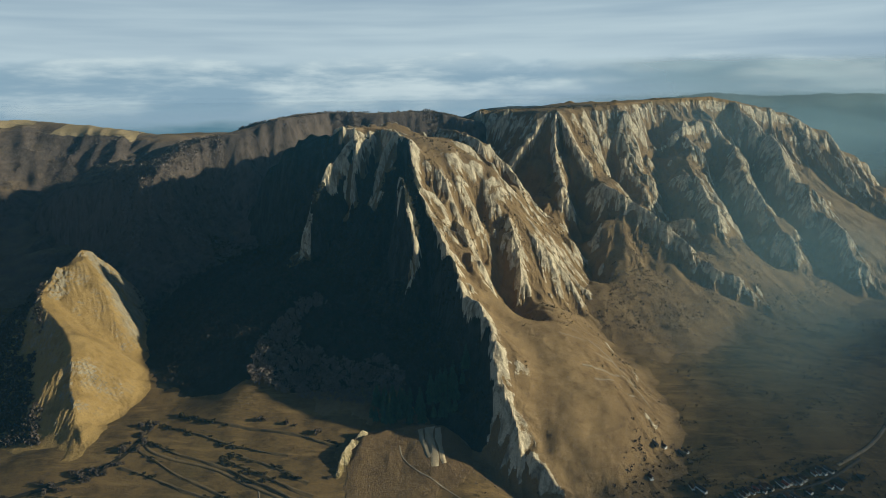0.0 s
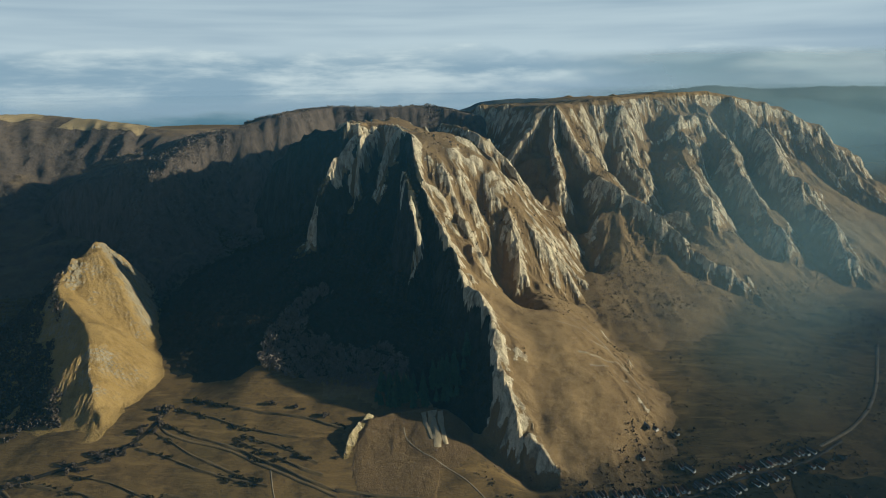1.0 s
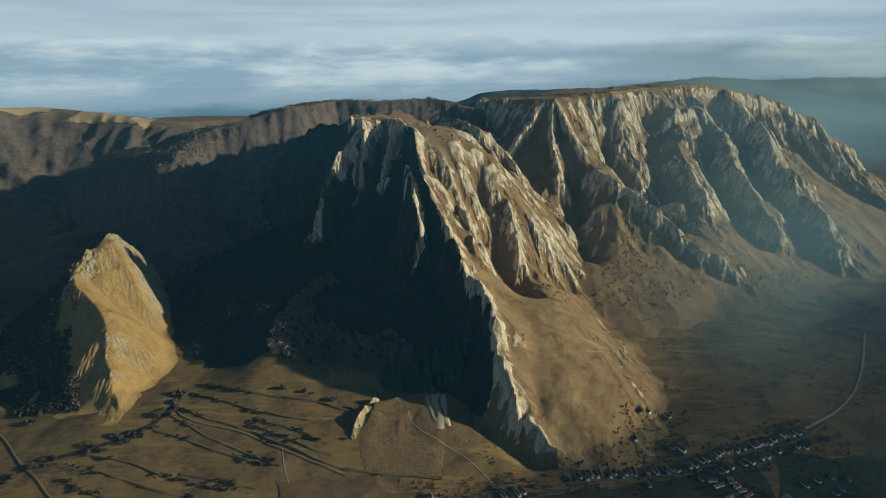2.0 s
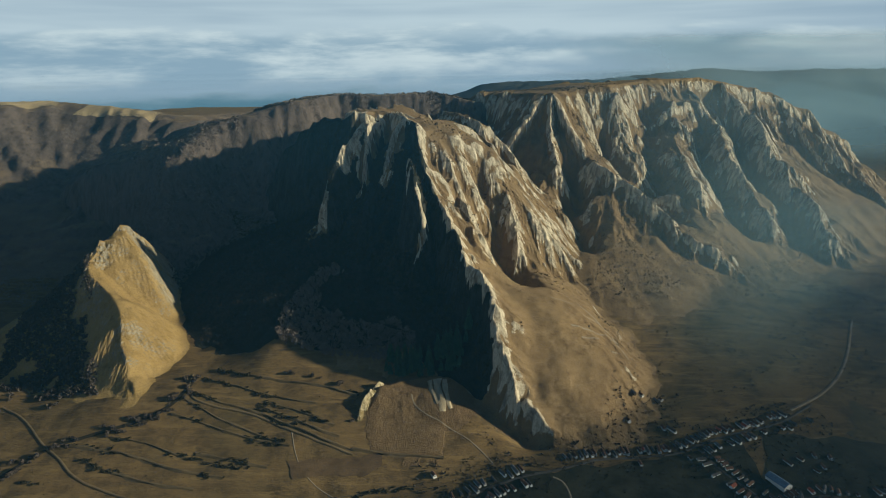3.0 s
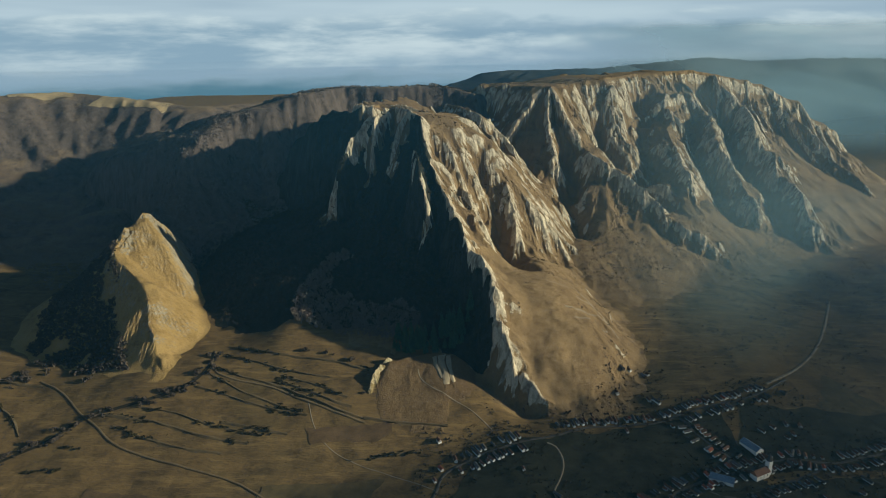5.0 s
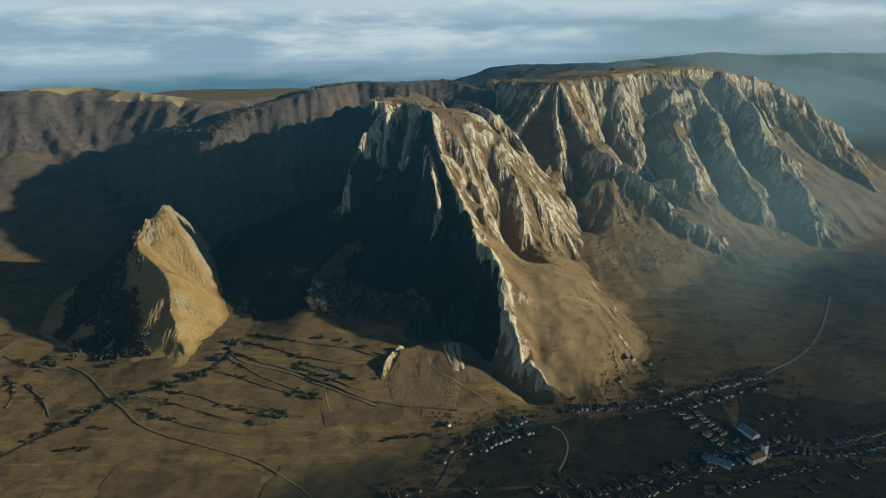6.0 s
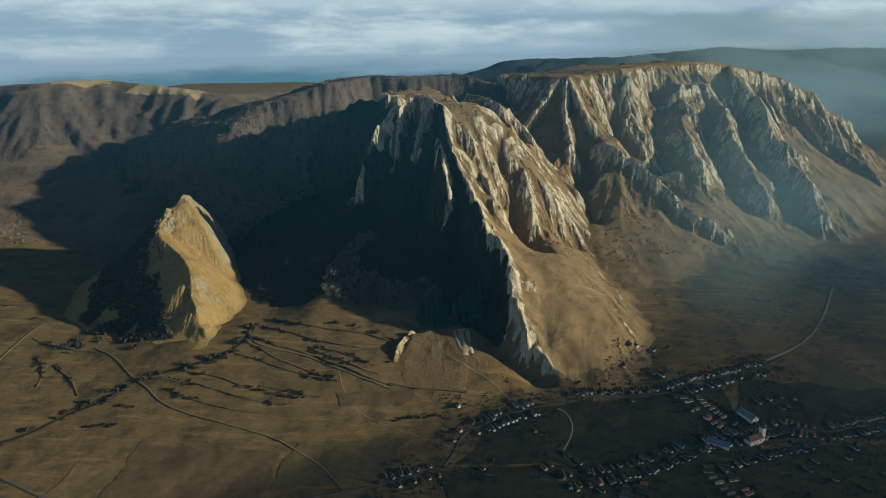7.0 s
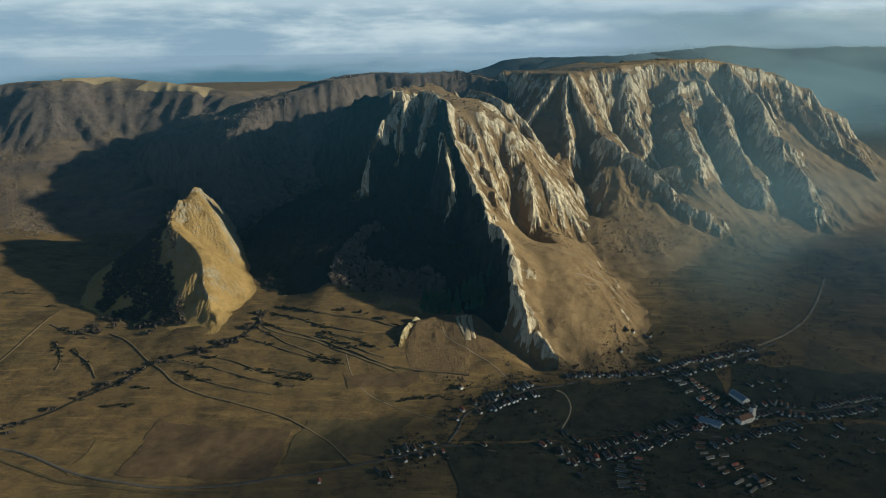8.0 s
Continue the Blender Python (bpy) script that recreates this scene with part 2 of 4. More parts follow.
def mountain_height(x, y):
    h = ridge(x, y, PROW, [(0, 0), (8, 7), (40, 40), (80, 84), (120, 126), (200, 190), (300, 260)], [(0, 0), (4, 9), (24, 74), (50, 128), (95, 166), (170, 200), (260, 245)], 7, 50, 3, crest=6, tail=0.9)
    top = ridge(x, y, RIM, [(0, 0), (4, 9), (26, 100), (60, 150), (150, 195), (260, 245)], [(0, 0), (6, 2), (60, 14), (130, 25), (190, 90), (320, 280)], 16, 46, 13, crest=3, tail=0.7)
    top = np.where(top > 300, np.minimum(top, 356 - 0.20 * (x + 165) + 0.25 * (y - 1027) + 3 * fbm(x / 50, y / 50, 3, 2)), top)
    h = smax(h, top, 8)
    h = smax(h, ridge(x, y, RIGHT, [(0, 0), (14, 6), (50, 44), (100, 92), (200, 180)], [(0, 0), (6, 6), (30, 36), (70, 84), (160, 190)], 5, 46, 23, crest=3, tail=0.9), 4)
    h = smax(h, ridge(x, y, BROW, [(0, 0), (40, 8), (70, 30), (120, 90), (200, 200)], [(0, 0), (30, 12), (60, 38), (100, 82), (200, 200)], 0, 60, 25, crest=1.0, tail=1.0), 8)
    h = smax(h, ridge(x, y, SHOULDER, [(0, 0), (10, 10), (40, 60), (100, 130), (200, 240)], [(0, 0), (5, 7), (24, 34), (60, 80), (160, 190)], 5, 40, 24, crest=4, tail=0.9), 4)
    h = smax(h, ridge(x, y, FAN, [(0, 0), (50, 11), (110, 38), (190, 84), (300, 150)], [(0, 0), (40, 8), (80, 26), (130, 64), (220, 160)], 0, 60, 33, crest=1.0, tail=0.6), 24)
    crag, blade = [(0, 0), (5, 5), (18, 40), (34, 100), (200, 380)], [(0, 0), (4, 4), (15, 30), (28, 84), (200, 380)]
    fin, rib = [(0, 0), (3, 6), (10, 46), (26, 110), (200, 400)], [(0, 0), (8, 5), (30, 26), (60, 62), (200, 240)]
    for pts, seed in ((LEFT_CRAGS[3], 51),
                      (LEFT_CRAGS[0], 54),
                      (LEFT_CRAGS[1], 55), (LEFT_CRAGS[2], 56),
                      ([(-30, 1010, 318), (-14, 940, 268), (10, 880, 212), (24, 835, 178)], 53)):
        h = smax(h, ridge(x, y, pts, rib if seed == 53 else crag if seed == 54 else blade if seed == 51 else fin, rib if seed == 53 else fin, 4, 30, seed, crest=4, tail=1.2), 4)
    return carve(h, x, y, CLEFTS, 141)


B_CREST = [(60, 1560, 350), (112, 1420, 355), (183, 1294, 371), (308, 1400, 378), (436, 1540, 384), (583, 1592, 389), (700, 1640, 368), (782, 1659, 350),
           (898, 1680, 302), (1008, 1700, 226), (1120, 1720, 110)]


def back_mountain_height(x, y):
    h = ridge(x, y, B_CREST, [(0, 0), (30, 2), (200, 6), (420, 40), (700, 200)], [(0, 0), (12, 4), (60, 54), (120, 112), (200, 172), (300, 234), (420, 300)], 26, 84, 63, (34, 360), 2.0, 0.7)
    for pts, seed in (([(177, 1292, 368), (196, 1250, 314), (218, 1190, 278), (262, 1130, 242), (317, 1090, 212), (372, 1060, 168), (430, 1020, 126), (500, 960, 60)], 71),
                      ([(219, 1195, 268), (236, 1140, 224), (246, 1100, 186), (243, 1060, 142)], 77),
                      ([(156, 1130, 226), (163, 1085, 194), (173, 1045, 160)], 78),
                      ([(183, 1290, 365), (186, 1220, 300), (189, 1140, 250), (192, 1085, 212), (205, 1040, 150)], 75),
                      ([(455, 1530, 375), (475, 1420, 292), (469, 1330, 250), (461, 1192, 203), (475, 1140, 150)], 72),
                      ([(533, 1575, 380), (576, 1400, 280), (573, 1280, 208), (582, 1180, 150)], 73),
                      ([(643, 1610, 376), (672, 1450, 286), (683, 1350, 233), (689, 1220, 157), (700, 1150, 110)], 74),
                      ([(782, 1655, 345), (860, 1600, 268), (910, 1520, 205), (945, 1420, 130), (960, 1340, 60)], 76)):
        h = smax(h, ridge(x, y, pts, [(0, 0), (10, 6), (45, 38), (120, 104), (250, 205)], [(0, 0), (8, 8), (40, 48), (90, 98), (200, 195)], 6, 34, seed, crest=4, tail=0.8, warp=14), 6)
    return carve(h, x, y, BACK_CLEFTS, 151)


def hill_height(x, y):
    h = ridge(x, y, [(-514, 899, 210), (-526, 870, 196), (-538, 845, 184), (-533, 820, 166), (-516, 790, 149), (-498, 770, 140), (-466, 738, 131), (-450, 712, 119), (-432, 676, 88), (-412, 646, 62), (-406, 622, 40), (-412, 600, 26)],
              [(0, 0), (14, 5), (50, 36), (100, 80), (160, 134), (240, 210)], [(0, 0), (6, 6), (30, 34), (70, 74), (120, 112), (200, 180)], 1.0, 60, 83, (20, 160), 1.2, 0.9)
    # the steep end of the hill that looks towards the mountain
    u, v = x + 483, y - 908
    h = -smax(-h, -(138 - 0.4 * (0.566 * u - 0.822 * v) - 1.7 * (0.822 * u + 0.566 * v) + 7 * fbm(x / 60, y / 60, 3, 85)), 16)
    # jagged rocks along the top of the crest
    near = smooth(26, 6, off_course(x, y, [(-500, 918, 0), (-516, 897, 0), (-536, 860, 0), (-528, 825, 0)]))
    return h + near * 9 * (ridged(x / 11, y / 15, 4, 84, 0.65) - 0.62)


def knoll_height(x, y):
    """The low bluff with a bare scree scar beside the foot of the prow."""
    return ridge(x, y, [(-6, 634, 55), (-20, 638, 63), (-33, 641, 63), (-60, 640, 60), (-100, 637, 58), (-125, 632, 47)],
                 [(0, 0), (5, 4), (30, 15), (70, 34), (120, 52), (170, 90)], [(0, 0), (4, 4), (20, 16), (60, 50)], 1.5, 18, 87, (8, 70), 1.0, 0.9)


def outcrop_height(x, y):
    """The jagged rock at the end of the bluff: a fin that runs down into the meadow."""
    h = ridge(x, y, [(-97, 642, 56), (-102, 638, 60), (-110, 626, 57), (-117, 606, 50), (-121, 588, 40), (-125, 572, 29)],
              [(0, 0), (4, 3), (15, 13), (28, 28), (50, 70)], [(0, 0), (2, 4), (8, 18), (20, 44), (40, 90)], 3.0, 9, 89, (3, 26), 3.0, 1.5, 3.0)
    return h + 5.0 * (ridged(x / 8, y / 8, 4, 92, 0.6) - 0.68)


def spur_height(x, y):
    h = ridge(x, y, [(40, 1420, 348), (-60, 1440, 368), (-150, 1420, 366), (-265, 1400, 369), (-331, 1300, 362), (-461, 1243, 330), (-500, 1150, 290), (-524, 1120, 270)],
              [(0, 0), (14, 12), (40, 70), (90, 135), (200, 205), (400, 320)], [(0, 0), (100, 10), (300, 60), (600, 240)], 14, 90, 93, (20, 300), 3, 0.8)
    return h + 7 * np.exp(-((x + 515) ** 2 + (y - 1128) ** 2) / 1800) * (ridged(x / 14, y / 14, 3, 95) - 0.3)


def west_height(x, y):
    h = ridge(x, y, [(-2200, 1300, 330), (-1500, 1480, 345), (-1283, 1500, 346), (-1125, 1500, 357), (-1009, 1600, 355), (-834, 1561, 339), (-673, 1560, 318), (-560, 1700, 316), (-430, 1850, 312), (-100, 2000, 300)],
              [(0, 0), (100, 20), (300, 100), (700, 300)], [(0, 0), (60, 16), (200, 112), (340, 205), (560, 290), (800, 360)], 34, 150, 103, (30, 500), 5, 0.6)
    return h


def far_height(x, y):
    return ridge(x, y, [(300, 3900, 330), (760, 3700, 340), (1080, 3560, 372), (1300, 3500, 392), (1560, 3500, 372), (1900, 3450, 382), (2500, 3400, 372), (3300, 3300, 360)],
                 [(0, 0), (200, 40), (600, 160), (1000, 300)], [(0, 0), (200, 40), (600, 160), (1000, 300)], 24, 240, 123, (60, 900), 8, 0.35)


def opposite_height(x, y):
    """The wooded range on the other side of the valley, outside the view."""
    return ridge(x, y, [(760, -900, 150), (820, -200, 140), (880, 200, 120), (905, 400, 112), (960, 560, 105), (1050, 700, 90), (1250, 940, 40)],
                 [(0, 0), (100, 50), (400, 260), (700, 430)], [(0, 0), (100, 50), (400, 260), (700, 430)], 16, 160, 113, (30, 400), 24)


# ---- materials ----
def material(name):
    m = bpy.data.materials.new(name)
    m.use_nodes = True
    nt = m.node_tree
    b = nt.nodes["Principled BSDF"]
    b.inputs["Specular IOR Level"].default_value = 0.15
    b.inputs["Roughness"].default_value = 0.9
    return m, nt, b


def noise_node(nt, scale, detail=6.0, rough=0.6, squash=(1, 1, 1), dist=0.0):
    co, mp, n = nt.nodes.new("ShaderNodeTexCoord"), nt.nodes.new("ShaderNodeMapping"), nt.nodes.new("ShaderNodeTexNoise")
    mp.inputs["Scale"].default_value = squash
    nt.links.new(co.outputs["Object"], mp.inputs[0])
    nt.links.new(mp.outputs[0], n.inputs["Vector"])
    n.inputs["Scale"].default_value, n.inputs["Detail"].default_value, n.inputs["Roughness"].default_value = scale, detail, rough
    n.inputs["Distortion"].default_value = dist
    return n


def ramp(nt, fac, stops):
    r = nt.nodes.new("ShaderNodeValToRGB")
    e = r.color_ramp.elements
    while len(e) < len(stops):
        e.new(0.5)
    for k, (p, c) in enumerate(stops):
        e[k].position, e[k].color = p, (*c, 1)
    nt.links.new(fac, r.inputs[0])
    return r.outputs[0]


def mixed(nt, fac, a, b, kind="MIX"):
    m = nt.nodes.new("ShaderNodeMix")
    m.data_type, m.blend_type = "RGBA", kind
    for socket, v in ((m.inputs[0], fac), (m.inputs[6], a), (m.inputs[7], b)):
        if isinstance(v, (int, float)):
            socket.default_value = v
        elif isinstance(v, tuple):
            socket.default_value = (*v, 1)
        else:
            nt.links.new(v, socket)
    return m.outputs[2]


def bump(nt, b, height, dist, strength=0.6):
    n = nt.nodes.new("ShaderNodeBump")
    n.inputs["Distance"].default_value, n.inputs["Strength"].default_value = dist, strength
    nt.links.new(height, n.inputs["Height"])
    nt.links.new(n.outputs[0], b.inputs["Normal"])


def limits(nt, v, a, b, lo=0.0, hi=1.0):
    m = nt.nodes.new("ShaderNodeMapRange")
    m.interpolation_type = "SMOOTHSTEP"
    for k, val in enumerate((a, b, lo, hi)):
        m.inputs[k + 1].default_value = val
    nt.links.new(v, m.inputs[0])
    return m.outputs[0]


def add(nt, a, b, k):
    m = nt.nodes.new("ShaderNodeMath")
    m.operation = "MULTIPLY_ADD"
    nt.links.new(b, m.inputs[0])
    m.inputs[1].default_value = k
    nt.links.new(a, m.inputs[2])
    return m.outputs[0]


def mountain_material(name, grass_a, grass_b, rock_a, rock_b, lo=0.26, hi=0.50, patchy=0.38, worn=False):
    """Limestone on steep faces, dry turf and scree on the gentler ground."""
    m, nt, b = material(name)
    geo, sep = nt.nodes.new("ShaderNodeNewGeometry"), nt.nodes.new("ShaderNodeSeparateXYZ")
    nt.links.new(geo.outputs["Normal"], sep.inputs[0])
    big, mid, fine = noise_node(nt, 0.012, 5), noise_node(nt, 0.07, 7, 0.7), noise_node(nt, 0.6, 5, 0.75)
    streak = noise_node(nt, 0.12, 6, 0.65, (1, 1, 0.22), 0.6)
    turf = ramp(nt, big.outputs["Fac"], [(0.3, grass_a), (0.7, grass_b)])
    turf = mixed(nt, limits(nt, mid.outputs["Fac"], 0.48, 0.68, 0, 0.6), turf, tuple(c * 0.62 for c in grass_a))
    turf = mixed(nt, limits(nt, fine.outputs["Fac"], 0.56, 0.68, 0, 0.55), turf, tuple(min(0.7, 0.6 * c + 0.16) for c in grass_b))
    turf = mixed(nt, limits(nt, fine.outputs["Fac"], 0.46, 0.34, 0, 0.55), turf, tuple(c * 0.4 for c in grass_a))
    rock = ramp(nt, streak.outputs["Fac"], [(0.28, tuple(c * 0.40 for c in rock_a)), (0.42, rock_a), (0.58, rock_b)])
    rock = mixed(nt, limits(nt, fine.outputs["Fac"], 0.32, 0.52, 0.5, 0), rock, tuple(c * 0.4 for c in rock_a))
    s = add(nt, sep.outputs["Z"], mid.outputs["Fac"], patchy)
    s = add(nt, s, fine.outputs["Fac"], 0.42)
    k = limits(nt, s, lo + 0.21 + patchy / 2, hi + 0.21 + patchy / 2)
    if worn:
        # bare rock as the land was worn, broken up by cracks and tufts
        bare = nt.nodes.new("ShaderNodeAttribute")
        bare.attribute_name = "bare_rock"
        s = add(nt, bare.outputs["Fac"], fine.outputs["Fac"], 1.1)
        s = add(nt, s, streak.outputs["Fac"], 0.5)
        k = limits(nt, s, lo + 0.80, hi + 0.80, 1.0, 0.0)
    nt.links.new(mixed(nt, k, rock, turf), b.inputs["Base Color"])
    bump(nt, b, add(nt, mid.outputs["Fac"], fine.outputs["Fac"], 0.6), 5.0, 0.7)
    return m


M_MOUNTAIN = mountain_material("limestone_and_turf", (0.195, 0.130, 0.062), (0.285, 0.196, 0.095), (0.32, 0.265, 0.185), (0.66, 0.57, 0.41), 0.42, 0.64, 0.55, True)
M_HILL = mountain_material("dry_hill_turf", (0.30, 0.20, 0.07), (0.40, 0.275, 0.105), (0.26, 0.22, 0.15), (0.36, 0.31, 0.22), 0.42, 0.66)
# far forest: the blue-grey of distance haze is mixed into its colour
M_FAR = mountain_material("haze_grey_forest", (0.085, 0.105, 0.112), (0.12, 0.14, 0.145), (0.08, 0.10, 0.10), (0.11, 0.13, 0.13), 0.2, 0.4)
M_KNOLL = mountain_material("bluff_turf", (0.150, 0.098, 0.048), (0.200, 0.134, 0.062), (0.30, 0.24, 0.16), (0.44, 0.37, 0.26), 0.56, 0.76)
M_WOODED = mountain_material("brown_wooded_slope", (0.17, 0.122, 0.080), (0.25, 0.185, 0.112), (0.095, 0.076, 0.066), (0.14, 0.112, 0.094), 0.84, 0.975)


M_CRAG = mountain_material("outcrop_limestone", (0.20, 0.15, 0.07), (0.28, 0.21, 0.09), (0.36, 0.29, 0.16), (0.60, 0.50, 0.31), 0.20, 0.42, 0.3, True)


def ground_material():
    m, nt, b = material("meadow")
    big, mid, fine = noise_node(nt, 0.006, 4), noise_node(nt, 0.035, 7, 0.7), noise_node(nt, 0.42, 5, 0.75)
    lanes = noise_node(nt, 0.06, 6, 0.65, (0.3, 1.7, 1.0), 0.5)
    tuft = noise_node(nt, 0.16, 4, 0.7, (0.7, 1.3, 1.0), 0.3)
    c = ramp(nt, big.outputs["Fac"], [(0.3, (0.138, 0.092, 0.040)), (0.5, (0.180, 0.120, 0.050)), (0.72, (0.112, 0.086, 0.038))])
    c = mixed(nt, limits(nt, mid.outputs["Fac"], 0.44, 0.66, 0, 0.8), c, (0.070, 0.050, 0.026))
    c = mixed(nt, limits(nt, lanes.outputs["Fac"], 0.48, 0.68, 0, 0.65), c, (0.27, 0.180, 0.072))
    c = mixed(nt, limits(nt, tuft.outputs["Fac"], 0.56, 0.70, 0, 0.5), c, (0.060, 0.046, 0.026))
    c = mixed(nt, limits(nt, fine.outputs["Fac"], 0.52, 0.68, 0, 0.28), c, (0.085, 0.062, 0.034))
    c = mixed(nt, limits(nt, fine.outputs["Fac"], 0.46, 0.34, 0, 0.2), c, (0.21, 0.145, 0.066))
    nt.links.new(c, b.inputs["Base Color"])
    bump(nt, b, add(nt, tuft.outputs["Fac"], fine.outputs["Fac"], 0.25), 2.0, 0.5)
    return m


M_GROUND = ground_material()


# thicket colour kept very dark so that it also carries the face's shade
M_SHADE_THICKET = mountain_material("shade_dark_thicket", (0.020, 0.024, 0.018), (0.040, 0.040, 0.028), (0.030, 0.030, 0.024), (0.060, 0.056, 0.044), 0.18, 0.36)
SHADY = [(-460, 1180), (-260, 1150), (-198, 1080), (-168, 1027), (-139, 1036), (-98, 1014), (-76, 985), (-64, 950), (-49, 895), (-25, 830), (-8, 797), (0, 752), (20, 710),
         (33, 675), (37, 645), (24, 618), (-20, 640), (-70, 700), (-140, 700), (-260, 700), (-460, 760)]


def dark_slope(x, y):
    """Side of the mountain away from the valley: scrub, thin wood and shade in one dark colour; its crags stay bare."""
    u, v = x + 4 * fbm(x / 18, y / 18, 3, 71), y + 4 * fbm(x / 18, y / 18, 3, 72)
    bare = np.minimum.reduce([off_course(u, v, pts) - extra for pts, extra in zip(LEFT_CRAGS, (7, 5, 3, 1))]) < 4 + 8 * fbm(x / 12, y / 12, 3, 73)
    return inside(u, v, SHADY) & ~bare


# ---- meshes ----
def grid_object(name, xs, ys, z, keep, mat, want=None, rounded=True, bare=None):
    """A sheet over the grid xs by ys with the heights z; faces without a kept corner are left out."""
    nx, ny = len(xs), len(ys)
    X, Y = np.meshgrid(xs, ys)
    idx = np.arange(nx * ny).reshape(ny, nx)
    q = np.stack([idx[:-1, :-1], idx[:-1, 1:], idx[1:, 1:], idx[1:, :-1]], -1).reshape(-1, 4)
    pick = np.ones(len(q), bool) if want is None else want
    if keep is not None:
        pick = pick & keep.reshape(-1)[q].any(1)
    q = q[pick]
    used = np.unique(q)
    back = np.zeros(nx * ny, int)
    back[used] = np.arange(len(used))
    q = back[q]
    co = np.stack([X, Y, z], -1).reshape(-1, 3)[used]
    me = bpy.data.meshes.new(name)
    me.vertices.add(len(co))
    me.vertices.foreach_set("co", co.ravel())
    me.loops.add(q.size)
    me.loops.foreach_set("vertex_index", q.ravel())
    me.polygons.add(len(q))
    me.polygons.foreach_set("loop_start", np.arange(0, q.size, 4))
    me.polygons.foreach_set("use_smooth", np.full(len(q), rounded))
    me.update(calc_edges=True)
    if bare is not None:
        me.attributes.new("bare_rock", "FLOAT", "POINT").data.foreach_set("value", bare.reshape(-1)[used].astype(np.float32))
    me.materials.append(mat)
    return new(name, me)


GRIDS = []


def surface(x, y):
    """Height of the finished land at the points x, y."""
    x, y = np.asarray(x, float), np.asarray(y, float)
    z = ground_height(x, y)
    for xs, ys, h in GRIDS:
        u, v = (x - xs[0]) / (xs[1] - xs[0]), (y - ys[0]) / (ys[1] - ys[0])
        ok = (u >= 0) & (v >= 0) & (u < len(xs) - 1) & (v < len(ys) - 1)
        i, j = np.clip(u, 0, len(xs) - 2).astype(int), np.clip(v, 0, len(ys) - 2).astype(int)
        a, b = u - i, v - j
        q = (h[j, i] * (1 - a) + h[j, i + 1] * a) * (1 - b) + (h[j + 1, i] * (1 - a) + h[j + 1, i + 1] * a) * b
        z = np.where(ok, np.maximum(z, q), z)
    return z


def landform(name, height, box, step, mat, amp, seed, label, category, parts=("cliff", "turf"), k=12.0, cut=0.95, woods=None, spines=(), calm=(), less=0.0):
    """A hill or mountain on its own grid, with its steep rock and its gentler slopes as parts."""
    x0, x1, y0, y1 = box
    xs, ys = np.arange(x0, x1 + step, step), np.arange(y0, y1 + step, step)
    X, Y = np.meshgrid(xs, ys)
    h = height(X, Y)
    if amp:
        h = rocky(h, X, Y, step, amp, seed, calm)
    g = ground_height(X, Y)
    land = h > g - k
    z = np.where(land, smax(h, g, k), g - 1.5)
    GRIDS.append((xs, ys, z))
    gy, gx = np.gradient(z, step)
    steep = blur(np.hypot(gx, gy), 2)
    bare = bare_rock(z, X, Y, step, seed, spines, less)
    base = tagged(new(name), label, category)
    base.location = ((x0 + x1) / 2, (y0 + y1) / 2, 0)
    base.empty_display_size = 10
    quad = np.maximum.reduce([steep[:-1, :-1], steep[:-1, 1:], steep[1:, 1:], steep[1:, :-1]]).ravel() > cut
    pieces = [(parts[0], quad, mat), (parts[1], ~quad, mat)]
    # a masked part of the slope takes the shade-dark material instead
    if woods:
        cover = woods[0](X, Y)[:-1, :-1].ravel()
        pieces = [(parts[0], quad & ~cover, mat), (parts[1], ~quad & ~cover, mat), ("shaded_wooded_slope", cover, woods[1])]
    for part_name, want, stuff in pieces:
        if not want.any():
            continue
        ob = grid_object(part_name, xs, ys, z, land, stuff, want, part_name not in ("cliff", "crag", "shaded_wooded_slope"), bare)
        ob.parent = base
        ob.matrix_parent_inverse = Matrix.Translation(base.location).inverted()
    return base


def stretch(a, b, fine0, fine1, step, grow):
    """Even steps between fine0 and fine1 that widen beyond them."""
    mid = list(np.arange(fine0, fine1, step))
    lo, s = [fine0], step
    while lo[-1] > a:
        s *= grow
        lo.append(lo[-1] - s)
    hi, s = [mid[-1]], step
    while hi[-1] < b:
        s *= grow
        hi.append(hi[-1] + s)
    return np.array(lo[:0:-1] + mid + hi[1:])


def build_ground():
    xs, ys = stretch(-4800, 4800, -760, 700, 4.0, 1.06), stretch(-3500, 4800, 260, 900, 4.0, 1.05)
    X, Y = np.meshgrid(xs, ys)
    ob = grid_object("ground", xs, ys, ground_height(X, Y), None, M_GROUND)
    tagged(ob, "dry brown winter meadows on the valley floor", "ground", "", "structure")
    return ob


ground = build_ground()
landform("mountain", mountain_height, (-460, 460, 500, 1400), 1.7, M_MOUNTAIN, 6.5, 3, "limestone mountain with a grassy top and rocky ribs", "mountain", k=16.0, woods=(dark_slope, M_SHADE_THICKET), spines=(PROW[4:], RIGHT[3:], LEFT_CRAGS[0], LEFT_CRAGS[1], LEFT_CRAGS[2], LEFT_CRAGS[3]), calm=(BROW[:4], FAN, APRON))
landform("mountain", back_mountain_height, (20, 1300, 760, 2000), 2.5, M_MOUNTAIN, 10.0, 5, "long limestone mountain with gullied cliffs and grassy crest", "mountain", k=24.0, less=0.13)
landform("hill", hill_height, (-760, -250, 500, 1040), 2.0, M_HILL, 0.9, 7, "golden grassy hill with a rocky crest and bushy flank", "hill", ("crag", "turf"))
landform("hill", knoll_height, (-240, 150, 520, 760), 2.0, M_KNOLL, 1.5, 8, "low brown bluff with a pale bare scree scar", "hill", ("scree", "turf"), 8.0, 0.55)
